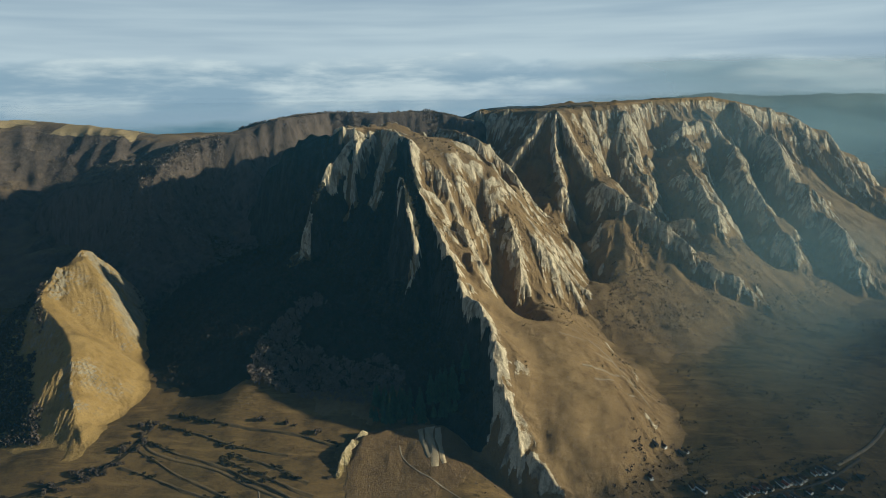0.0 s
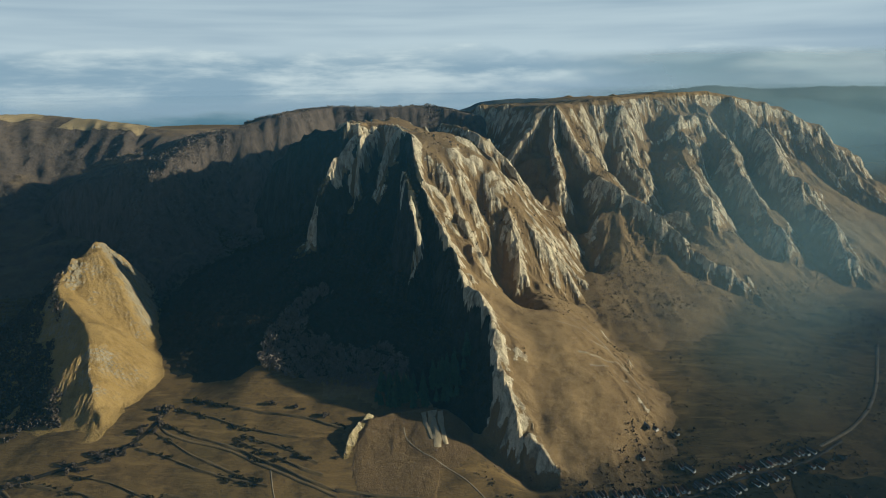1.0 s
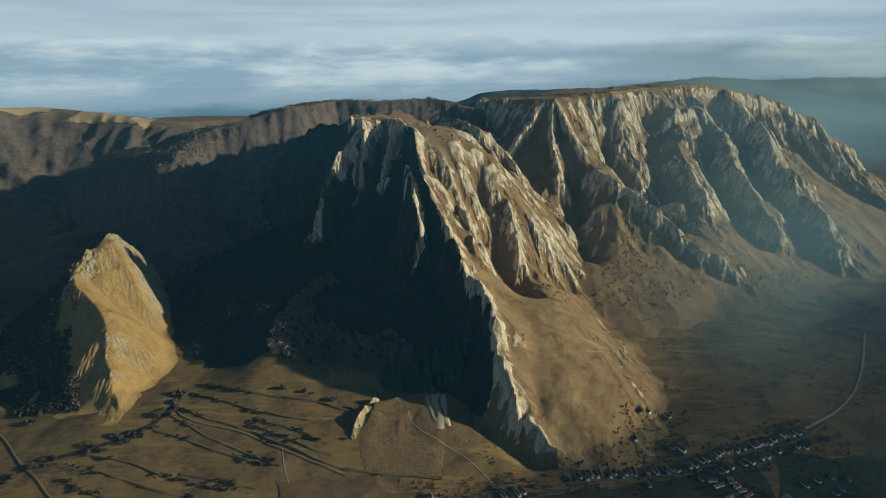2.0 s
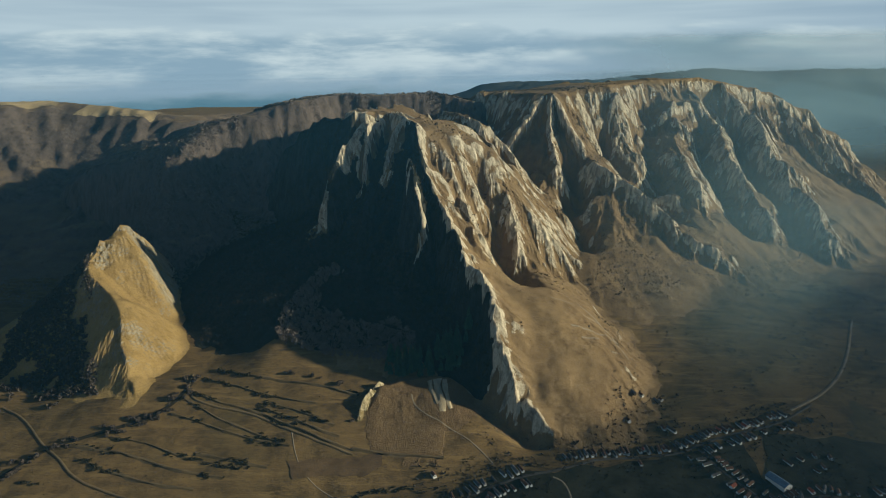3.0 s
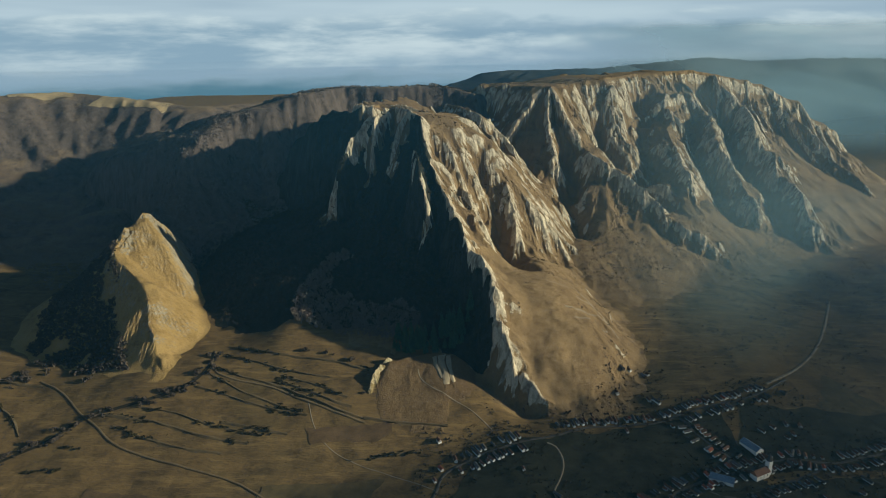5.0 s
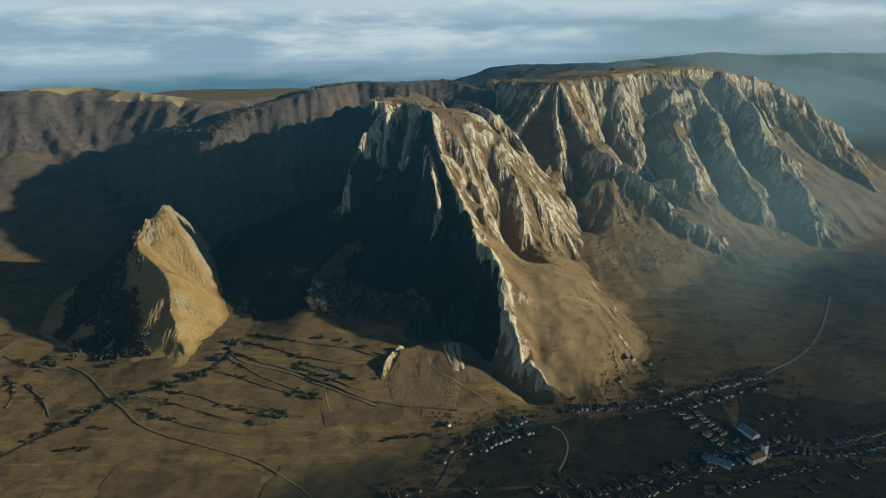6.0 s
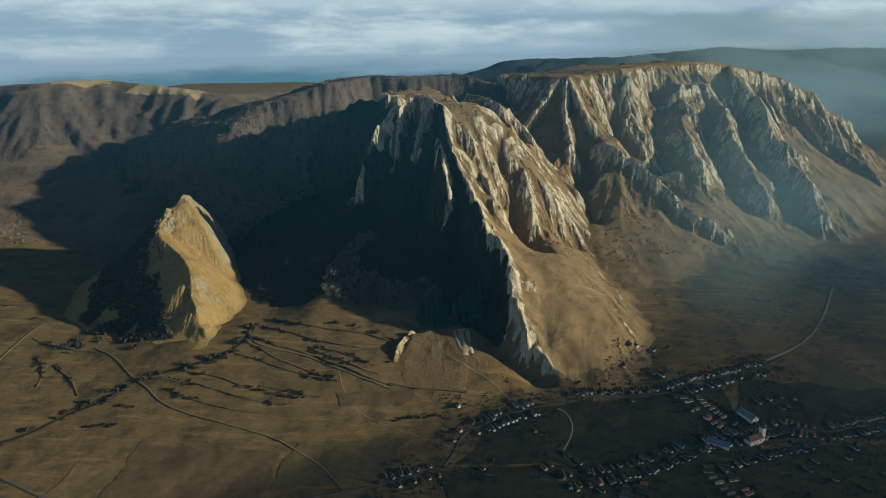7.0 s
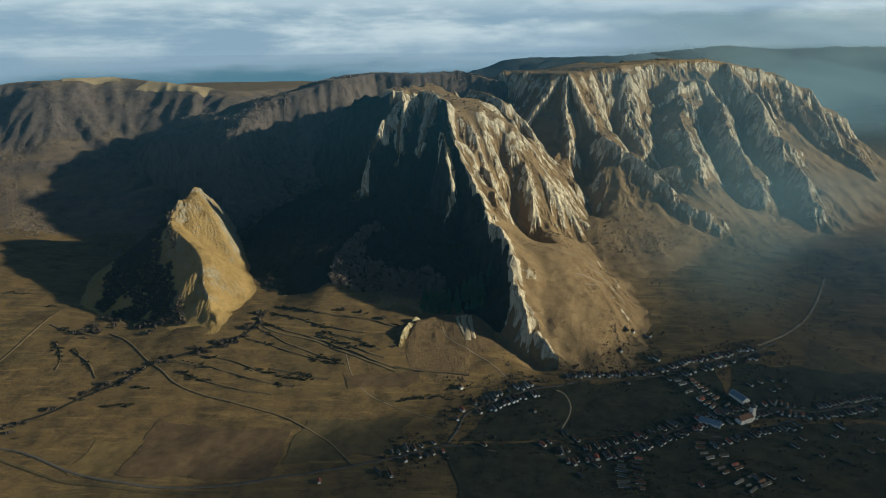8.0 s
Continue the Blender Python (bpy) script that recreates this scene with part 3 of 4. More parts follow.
landform("rock_outcrop", outcrop_height, (-160, -70, 545, 665), 0.9, M_CRAG, 1.2, 10, "pale jagged limestone outcrop standing in the meadow", "rock", ("crag", "turf"), 1.5, -1.0)
landform("ridge", spur_height, (-900, 160, 800, 2000), 5.0, M_WOODED, 5.0, 9, "brown wooded upland ridge beside the limestone mountain", "ridge", ("steep_slope", "upland"), 12.0, 0.6)
landform("ridge", west_height, (-2600, 200, 700, 2600), 8.0, M_WOODED, 6.0, 11, "broad brown wooded hills with bare pastures on top", "ridge", ("steep_slope", "pasture"), 12.0, 0.42)
landform("ridge", far_height, (-100, 3600, 2700, 4300), 20.0, M_FAR, 0, 15, "distant forested range under low cloud, haze put into its colour", "ridge", ("steep_slope", "upland"), 12.0, -1.0)
landform("ridge", opposite_height, (200, 1800, -1600, 1300), 16.0, M_WOODED, 0, 13, "wooded range on the other side of the valley", "ridge", ("steep_slope", "upland"), 12.0, -1.0)


# ---- helpers for things ----
def part(name, bm, mat, parent, label=""):
    """Links a bmesh as one mesh object under a thing."""
    me = bpy.data.meshes.new(name)
    bm.to_mesh(me)
    bm.free()
    me.materials.append(mat)
    ob = new(name, me)
    ob.parent = parent
    return tagged(ob, label)


def mesh_object(name, co, faces, mat, smooth_faces=False):
    me = bpy.data.meshes.new(name)
    me.from_pydata([tuple(c) for c in co], [], [tuple(f) for f in faces])
    if smooth_faces:
        me.polygons.foreach_set("use_smooth", np.ones(len(me.polygons), bool))
    me.update()
    me.materials.append(mat)
    return new(name, me)


def quad_soup(name, quads, mat):
    """One mesh out of an array of separate quads, n x 4 x 3."""
    n = len(quads)
    me = bpy.data.meshes.new(name)
    me.vertices.add(4 * n)
    me.vertices.foreach_set("co", np.ascontiguousarray(quads, dtype=np.float32).ravel())
    me.loops.add(4 * n)
    me.loops.foreach_set("vertex_index", np.arange(4 * n))
    me.polygons.add(n)
    me.polygons.foreach_set("loop_start", np.arange(0, 4 * n, 4))
    me.update(calc_edges=True)
    me.materials.append(mat)
    return new(name, me)


def resample(pts, step):
    p = np.array(pts, float)
    # rounded course through the given bends
    for _ in range(3):
        q = np.empty((2 * len(p), 2))
        q[0], q[-1] = p[0], p[-1]
        q[1:-1:2], q[2:-1:2] = 0.75 * p[:-1] + 0.25 * p[1:], 0.25 * p[:-1] + 0.75 * p[1:]
        p = q
    d = np.concatenate([[0], np.cumsum(np.hypot(*np.diff(p, axis=0).T))])
    s = np.linspace(0, d[-1], max(3, int(d[-1] / step) + 1))
    p = np.stack([np.interp(s, d, p[:, 0]), np.interp(s, d, p[:, 1])], -1)
    g = np.gradient(p, axis=0)
    g /= np.maximum(np.hypot(*g.T), 1e-9)[:, None]
    return p, np.stack([-g[:, 1], g[:, 0]], -1)


def strip(name, pts, section, mat, label, category, step=5.0, wobble=0.0, seed=0):
    """A road, track, ditch or bank laid over the land: section is a row of (offset to the side, height above the land)."""
    p, nrm = resample(pts, step)
    rows = []
    for k, (off, up) in enumerate(section):
        w = 1 + wobble * fbm(p[:, 0] / 18 + k, p[:, 1] / 18, 2, seed)
        q = p + nrm * (off * w)[:, None]
        rows.append(np.column_stack([q, surface(q[:, 0], q[:, 1]) + up * w]))
    m, n = len(p), len(section)
    co = np.stack(rows, 1).reshape(-1, 3)
    faces = [(a * n + b, a * n + b + 1, a * n + n + b + 1, a * n + n + b) for a in range(m - 1) for b in range(n - 1)]
    return tagged(mesh_object(name, co, faces, mat, True), label, category, "", "structure")


def plain(name, a, b, scale=0.6, rough=0.9, dist=0.3, by_piece=0.0):
    """A surface that varies between two colours at two scales; by_piece: how much whole pieces differ."""
    m, nt, p = material(name)
    n1, n2 = noise_node(nt, scale, 5), noise_node(nt, scale * 7, 4, 0.7)
    c = ramp(nt, add(nt, n1.outputs["Fac"], n2.outputs["Fac"], 0.35), [(0.42, a), (0.86, b)])
    if by_piece:
        info = nt.nodes.new("ShaderNodeObjectInfo")
        c = mixed(nt, by_piece, c, ramp(nt, info.outputs["Random"], [(0.0, tuple(v * 0.4 for v in a)), (0.5, a), (1.0, tuple(min(1, v * 1.5) for v in b))]))
    nt.links.new(c, p.inputs["Base Color"])
    p.inputs["Roughness"].default_value = rough
    if dist:
        bump(nt, p, n2.outputs["Fac"], dist, 0.5)
    return m


def leafy(name, dark, light):
    """Twigs and leaves: each clump a little different."""
    m, nt, p = material(name)
    geo = nt.nodes.new("ShaderNodeNewGeometry")
    n = noise_node(nt, 0.02, 3)
    c = ramp(nt, geo.outputs["Random Per Island"], [(0.0, dark), (1.0, light)])
    c = mixed(nt, limits(nt, n.outputs["Fac"], 0.35, 0.65, 0.0, 0.5), c, tuple(0.5 * (a + b) * 0.6 for a, b in zip(dark, light)))
    nt.links.new(c, p.inputs["Base Color"])
    return m


M_ASPHALT = plain("asphalt", (0.078, 0.068, 0.056), (0.125, 0.108, 0.088), 0.1, 0.95, 0.05)
M_DIRT = plain("pale_dirt", (0.20, 0.155, 0.10), (0.31, 0.25, 0.17), 0.1, 0.95, 0.1)
M_RUT = plain("worn_earth", (0.10, 0.075, 0.042), (0.17, 0.125, 0.068), 0.1, 0.95, 0.1)
M_SCRUB = plain("scrubby_bank", (0.075, 0.06, 0.034), (0.15, 0.11, 0.058), 0.08, 0.95, 0.6)
M_WATER = plain("wet_ditch", (0.022, 0.020, 0.014), (0.045, 0.038, 0.024), 0.2, 0.85, 0.0)
M_TWIG = leafy("bare_twigs", (0.050, 0.040, 0.033), (0.115, 0.090, 0.072))
M_DARK_TWIG = leafy("dark_twigs", (0.034, 0.030, 0.024), (0.088, 0.072, 0.054))
M_BROWN_WOOD = leafy("brown_winter_wood", (0.14, 0.112, 0.092), (0.225, 0.18, 0.148))
M_BUSH = leafy("dark_scrub_leaves", (0.022, 0.022, 0.012), (0.075, 0.060, 0.030))
M_NEEDLE = leafy("spruce_needles", (0.050, 0.095, 0.055), (0.10, 0.165, 0.085))
M_BARK = plain("bark", (0.05, 0.04, 0.03), (0.11, 0.09, 0.07), 0.8, 0.95, 0.05)
M_PLASTER = plain("whitewash", (0.74, 0.72, 0.67), (0.88, 0.86, 0.82), 0.25, 0.85, 0.02, 0.25)
M_TILE = plain("clay_tiles", (0.085, 0.048, 0.032), (0.17, 0.095, 0.062), 0.35, 0.85, 0.05, 0.5)
M_GREY_ROOF = plain("weathered_roof", (0.075, 0.07, 0.066), (0.15, 0.14, 0.13), 0.35, 0.8, 0.05, 0.5)
M_RED_ROOF = plain("new_red_tiles", (0.24, 0.065, 0.038), (0.36, 0.12, 0.07), 0.35, 0.8, 0.05)
M_BLUE_ROOF = plain("blue_grey_sheet_metal", (0.13, 0.18, 0.25), (0.22, 0.28, 0.36), 0.3, 0.55, 0.02)
M_PANE = plain("dark_window_glass", (0.02, 0.024, 0.028), (0.035, 0.04, 0.045), 0.5, 0.2, 0.0)
M_BRICK = plain("chimney_brick", (0.22, 0.11, 0.07), (0.32, 0.18, 0.12), 0.8, 0.9, 0.02)
M_PLOUGH = plain("ploughed_soil", (0.080, 0.054, 0.030), (0.150, 0.100, 0.052), 0.09, 0.95, 0.5)
M_STUBBLE = plain("pale_stubble", (0.130, 0.092, 0.038), (0.215, 0.150, 0.062), 0.09, 0.95, 0.5)
M_GREEN = plain("winter_wheat", (0.085, 0.105, 0.025), (0.14, 0.155, 0.04), 0.09, 0.95, 0.4)
M_FALLOW = plain("dull_fallow", (0.072, 0.058, 0.030), (0.135, 0.102, 0.048), 0.09, 0.95, 0.5)

rnd = np.random.RandomState(11)


# ---- roads, tracks, banks and fields ----
FLAT = [(-1.0, 0.35), (-0.9, 0.6), (0.0, 0.7), (0.9, 0.6), (1.0, 0.35)]


LOW = [(-1.0, 0.10), (-0.8, 0.22), (0.0, 0.28), (0.8, 0.22), (1.0, 0.10)]


def thin(w):
    return [(o * w, u) for o, u in LOW]


def wide(w):
    return [(o * w, u) for o, u in FLAT]


ROAD = [(-566, 378), (-535, 373), (-435, 328), (-347, 314), (-277, 321), (-210, 342), (-151, 359), (-103, 377), (-76, 390), (-47, 404), (-15, 395), (24, 387), (87, 385),
        (126, 394), (166, 405), (204, 427), (236, 448), (281, 463), (328, 483), (361, 490), (392, 478), (433, 489), (506, 512), (640, 545)]
UPPER = [(-47, 404), (-34, 433), (-30, 461), (-1, 484), (28, 497), (58, 511), (103, 523), (135, 539), (182, 550), (227, 552), (262, 568), (305, 587), (348, 599), (379, 611), (420, 640)]
SIDE = [(262, 568), (265, 538), (281, 508), (303, 476)]
LOWER = [(236, 448), (262, 422), (289, 431), (328, 447), (367, 462), (392, 478)]
SOUTH = [(166, 405), (160, 375), (150, 345), (160, 300)]
strip("road", ROAD, wide(2.1), M_ASPHALT, "grey asphalt road along the valley", "road")
strip("road", UPPER, wide(1.7), M_ASPHALT, "narrow grey village street below the mountain", "road")
strip("road", SIDE, wide(1.6), M_ASPHALT, "narrow grey street between the houses", "road")
strip("road", LOWER, wide(1.7), M_ASPHALT, "grey street past the village church", "road")
strip("road", SOUTH, wide(1.5), M_RUT, "unpaved lane between village gardens", "road")
strip("track", [(91, 512), (102, 508), (107, 481), (98, 457), (86, 433), (100, 412), (112, 390)], wide(1.2), M_DIRT, "pale winding dirt lane in the meadow", "track")
strip("track", [(-565, 631), (-523, 607), (-476, 561), (-446, 541), (-415, 512), (-369, 493), (-317, 474), (-254, 454), (-219, 430), (-187, 407), (-150, 362)], wide(1.5), M_RUT, "dark sunken farm track over the meadow", "track")
strip("track", [(-343, 672), (-336, 632), (-312, 612), (-251, 600), (-205, 576), (-163, 558), (-122, 541)], wide(1.5), M_RUT, "dark earth track along the field terraces", "track")
strip("track", [(-195, 572), (-183, 536), (-163, 506), (-122, 476), (-63, 453), (-34, 437)], thin(0.6), M_DIRT, "thin pale footpath across the meadow", "track")
strip("track", [(-62, 622), (-58, 606), (-40, 590), (-14, 574), (10, 556), (30, 528)], thin(0.7), M_DIRT, "thin pale path down the brown bluff", "track")
strip("track", [(-693, 563), (-687, 608), (-688, 668), (-683, 699)], wide(1.5), M_RUT, "dark farm track up the far meadow", "track")
strip("track", [(390, 628), (454, 668), (524, 749), (606, 886)], wide(2.0), M_DIRT, "pale dirt road up the side valley", "track")
strip("track", [(-560, 360), (-470, 326), (-440, 320), (-340, 306), (-270, 311)], wide(2.4), M_FALLOW, "grassy verge beside the road", "verge")
strip("stream", [(-336, 664), (-339, 620), (-358, 598), (-393, 580), (-429, 567), (-458, 559), (-480, 543), (-494, 515), (-530, 494), (-551, 453), (-582, 432), (-640, 405), (-720, 385)],
      [(-2.6, 0.3), (-1.4, 0.45), (0, 0.3), (1.4, 0.45), (2.6, 0.3)], M_WATER, "narrow dark stream lined with bushes", "stream")

for pts in ([(118, 742), (150, 754)], [(138, 700), (190, 722), (207, 726)], [(150, 688), (200, 707)], [(135, 797), (170, 762), (200, 727), (216, 700)], [(160, 738), (185, 748)]):
    strip("terrace_path", pts, thin(1.1), M_DIRT, "pale bare strip across the grassy fan", "track", 4.0, 0.6)

M_SCREE = plain("pale_scree", (0.26, 0.21, 0.14), (0.40, 0.33, 0.22), 0.12, 0.95, 0.3)
for pts, w in (([(-31, 641), (-28, 617), (-25, 596)], 4.6), ([(-23, 640), (-20, 617), (-16, 600)], 2.4), ([(-40, 640), (-37, 622), (-31, 606)], 2.8)):
    strip("scree_streak", pts, thin(w), M_SCREE, "pale streak of bare scree on the bluff", "scree", 2.0, 0.7)

BANKS = [[(-311, 677), (-254, 653), (-183, 642), (-127, 624)], [(-324, 660), (-267, 636), (-213, 620), (-175, 611)], [(-326, 633), (-295, 615), (-251, 605), (-205, 582), (-163, 563), (-122, 546)],
         [(-243, 610), (-207, 594), (-172, 576), (-140, 565)], [(-235, 616), (-191, 600), (-148, 578)], [(-335, 621), (-291, 595), (-253, 575), (-201, 554)], [(-341, 598), (-296, 584), (-259, 566), (-193, 551)],
         [(-441, 557), (-372, 544), (-318, 523), (-254, 510)], [(-426, 540), (-379, 520), (-327, 502), (-280, 495)], [(-294, 545), (-260, 535), (-211, 524)], [(-123, 549), (-76, 539), (-23, 534)],
         [(-130, 484), (-88, 493), (-51, 499)], [(-811, 747), (-736, 751)], [(-802, 733), (-737, 735)], [(-722, 695), (-687, 699)], [(-672, 656), (-622, 631), (-555, 620)],
         [(-400, 566), (-350, 556), (-300, 536), (-240, 522)], [(-780, 715), (-700, 716)], [(-600, 590), (-560, 560), (-535, 530)], [(-640, 610), (-610, 580), (-600, 545)]]
for k, pts in enumerate(BANKS):
    w = 0.9 + 0.6 * rnd.rand()
    strip("field_bank", pts, [(-1.6 * w, 0.1), (-0.7 * w, 0.9), (0.0, 1.3), (0.7 * w, 0.8), (1.6 * w, 0.1)], M_SCRUB, "low scrubby field bank between meadow terraces", "bank", 3.0, 0.7, k)


def field(corners, mat, label, up=0.45, n=40):
    """A field laid over the land between four corners, with slightly uneven edges."""
    u, v = np.meshgrid(np.linspace(0, 1, n), np.linspace(0, 1, n))
    c = np.array(corners, float)
    p = (c[0] * ((1 - u) * (1 - v))[..., None] + c[1] * (u * (1 - v))[..., None] + c[2] * (u * v)[..., None] + c[3] * ((1 - u) * v)[..., None])
    x, y = p[..., 0] + 5 * fbm(p[..., 0] / 30, p[..., 1] / 30, 3, 5), p[..., 1] + 5 * fbm(p[..., 0] / 30, p[..., 1] / 30, 3, 6)
    co = np.stack([x, y, surface(x, y) + up], -1).reshape(-1, 3)
    faces = [(j * n + i, j * n + i + 1, j * n + n + i + 1, j * n + n + i) for j in range(n - 1) for i in range(n - 1)]
    return tagged(mesh_object("field", co, faces, mat, True), label, "field", "fields in the valley", "structure")


# garden and meadow sheets whose dark colour also stands in for cloud shadow
M_SHADE_GARDEN = plain("shade_dark_garden", (0.020, 0.023, 0.015), (0.066, 0.060, 0.034), 0.05, 0.95, 0.3)
field([(-50, 397), (-10, 250), (640, 280), (620, 480)], M_SHADE_GARDEN, "garden plots round the village houses, coloured dark for cloud shadow", 0.7, 70)
field([(-30, 406), (320, 440), (310, 575), (20, 500)], M_SHADE_GARDEN, "meadow inside the village, coloured dark for cloud shadow", 0.5, 60)
field([(300, 470), (620, 470), (640, 560), (340, 590)], M_SHADE_GARDEN, "garden plots above the main street, coloured dark for cloud shadow", 0.6, 60)
field([(-469, 338), (-412, 330), (-402, 399), (-462, 399)], M_STUBBLE, "pale straw-coloured stubble field")
field([(-400, 332), (-238, 338), (-236, 420), (-404, 438)], M_PLOUGH, "brown ploughed field beside the road")
field([(-232, 360), (-120, 385), (-90, 455), (-222, 440)], M_FALLOW, "dull olive fallow field")
field([(-180, 508), (-90, 520), (-95, 540), (-190, 534)], M_PLOUGH, "brown ploughed field on the slope")
field([(457, 521), (476, 524), (483, 543), (461, 542)], M_GREEN, "small bright green winter wheat field")
field([(105, 473), (120, 480), (131, 461), (115, 448)], M_WATER, "small dark rectangular garden plot")
field([(39, 333), (54, 334), (52, 378), (39, 377)], M_WATER, "small dark rectangular garden plot")
field([(440, 590), (520, 520), (560, 545), (475, 650)], M_FALLOW, "dull olive fallow field")
M_PASTURE = plain("pale_pasture", (0.28, 0.215, 0.12), (0.40, 0.315, 0.18), 0.03, 0.95, 0.3)
for corners in ([(-1110, 1490), (-985, 1560), (-1010, 1620), (-1130, 1570)], [(-930, 1530), (-740, 1520), (-720, 1580), (-900, 1610)]):
    field(corners, M_PASTURE, "pale dry pasture on the bare hilltop", 1.3, 40)


# ---- trees and shrubs ----
def clumps(centres, radii, count, size, flat=0.8, seed=0):
    """Random small leaf or twig faces inside ellipsoids."""
    r = np.random.RandomState(seed)
    n = len(centres) * count
    c, rad = np.repeat(centres, count, 0), np.repeat(radii, count, 0)
    d = r.normal(size=(n, 3))
    d /= np.linalg.norm(d, axis=1)[:, None]
    p = c + d * rad * (0.45 + 0.55 * r.rand(n, 1) ** 0.5)
    a = r.normal(size=(n, 3))
    a /= np.linalg.norm(a, axis=1)[:, None]
    b = np.cross(a, r.normal(size=(n, 3)))
    b /= np.linalg.norm(b, axis=1)[:, None]
    s = (size * (0.5 + r.rand(n, 1))) * np.repeat(np.mean(radii, 1), count)[:, None]
    a, b = a * s, b * s * flat
    return np.stack([p - a - 0.3 * b, p + 0.4 * a - b, p + a + 0.3 * b, p - 0.4 * a + b], 1)


def stems(base, top, thick):
    """Tapered four-sided stems as quads."""
    out = []
    ang = [0, math.pi / 2, math.pi, 1.5 * math.pi, 2 * math.pi]
    t = np.asarray(thick)[:, None]
    for k in range(4):
        e0 = np.array([math.cos(ang[k]), math.sin(ang[k]), 0])
        e1 = np.array([math.cos(ang[k + 1]), math.sin(ang[k + 1]), 0])
        out.append(np.stack([base + e0 * t, base + e1 * t, top + e1 * t * 0.3, top + e0 * t * 0.3], 1))
    return np.concatenate(out)


def wood(name, x, y, height, mat, label, per_tree=14, seed=0, spread=0.34):
    """A stand of bare trees too dense to count."""
    r = np.random.RandomState(seed)
    z = surface(x, y) - 0.5
    h = height * (0.65 + 0.7 * r.rand(len(x)))
    base = np.stack([x, y, z], 1)
    lean = np.stack([r.normal(0, 0.05, len(x)) * h, r.normal(0, 0.05, len(x)) * h, h * 0.75], 1)
    q1 = stems(base, base + lean, h * 0.028)
    limb = []
    for k in range(3):
        a0 = r.rand(len(x)) * 6.28
        s0 = base + lean * (0.45 + 0.15 * k)
        limb.append(stems(s0, s0 + np.stack([np.cos(a0) * h * 0.22, np.sin(a0) * h * 0.22, h * 0.25], 1), h * 0.012))
    cen = base + np.stack([0 * h, 0 * h, h * 0.62], 1) + r.normal(0, 0.06, (len(x), 3)) * h[:, None]
    rad = np.stack([h * spread, h * spread, h * 0.40], 1)
    q2 = clumps(cen, rad, per_tree, 0.40, 0.5, seed)
    ob = quad_soup(name, np.concatenate([q1, *limb, q2]), mat)
    return tagged(ob, label, "wood", "", "stuff")


def shrubs(name, x, y, height, mat, label, per=8, seed=0):
    """Low scrub: short stems under a few broad clumps of twigs."""
    r = np.random.RandomState(seed)
    h = height * (0.5 + r.rand(len(x)))
    base = np.stack([x, y, surface(x, y) - 0.5], 1)
    cen = base + np.stack([0 * h, 0 * h, h * 0.5], 1)
    ob = quad_soup(name, np.concatenate([stems(base, cen, h * 0.04), clumps(cen, np.stack([h * 0.6, h * 0.6, h * 0.5], 1), per, 0.55, 0.75, seed)]), mat)
    return tagged(ob, label, "scrub", "", "stuff")


def scatter(n, box, test, seed):
    r = np.random.RandomState(seed)
    x, y = r.uniform(box[0], box[1], n), r.uniform(box[2], box[3], n)
    ok = test(x, y)
    return x[ok], y[ok]


def edge(x, y, k=14, seed=0):
    return x + k * fbm(x / 22, y / 22, 2, seed), y + k * fbm(x / 22, y / 22, 2, seed + 1)


BASIN = [(-248, 728), (-246, 776), (-236, 800), (-222, 826), (-192, 852), (-172, 832), (-214, 800), (-187, 765), (-135, 738), (-94, 730), (-62, 712), (-57, 697), (-99, 684), (-154, 690), (-202, 702), (-236, 710)]
x, y = scatter(5200, (-300, -40, 670, 870), lambda x, y: inside(*edge(x, y, 6, 3), BASIN), 21)
wood("bare_wood", x, y, 8.0, M_BROWN_WOOD, "bare brown deciduous wood below the cliffs", 16, 1)

# scrub and thin wood on the shaded slopes under the cliffs
UNDER = [(-420, 1060), (-250, 1000), (-170, 930), (-90, 840), (-40, 760), (-10, 700), (-20, 660), (-95, 690), (-200, 770), (-290, 760), (-330, 720), (-380, 800), (-440, 880), (-490, 960)]
x, y = scatter(8000, (-500, 0, 650, 1070), lambda x, y: inside(*edge(x, y, 16, 7), UNDER) & ~inside(x, y, BASIN), 22)
wood("dark_wood", x, y, 6.0, M_DARK_TWIG, "dark leafless wood on the shaded mountain slope", 10, 2, 0.42)

# scrub added on the ledges to darken the shaded cliffs
FACE = [(-440, 1120), (-215, 1060), (-175, 1015), (-80, 968), (-62, 940), (-52, 890), (-28, 828), (-10, 790), (0, 745), (18, 700), (30, 665), (36, 635), (44, 612), (0, 640), (-60, 730), (-150, 850), (-300, 960)]
x, y = scatter(30000, (-440, 50, 600, 1120), lambda x, y: inside(*edge(x, y, 6, 12), FACE) & dark_slope(x, y) & (fbm(x / 16, y / 16, 3, 19) > -0.30), 28)
shrubs("ledge_scrub", x, y, 3.2, M_BUSH, "dark scrub added to darken the shaded cliff ledges", 8, 8)

# bushy flank of the golden hill
FLANK = [(-575, 880), (-548, 860), (-528, 790), (-500, 735), (-482, 700), (-462, 660), (-446, 640), (-450, 622), (-500, 612), (-560, 640), (-620, 700), (-650, 800)]
x, y = scatter(20000, (-660, -400, 575, 890), lambda x, y: inside(*edge(x, y, 10, 9), FLANK) & (fbm(x / 26, y / 26, 3, 4) > -0.48 + 0.45 * smooth(720, 620, y)), 23)
shrubs("thicket", x, y, 3.4, M_TWIG, "thicket of bare shrubs on the shaded hill flank", 10, 3)

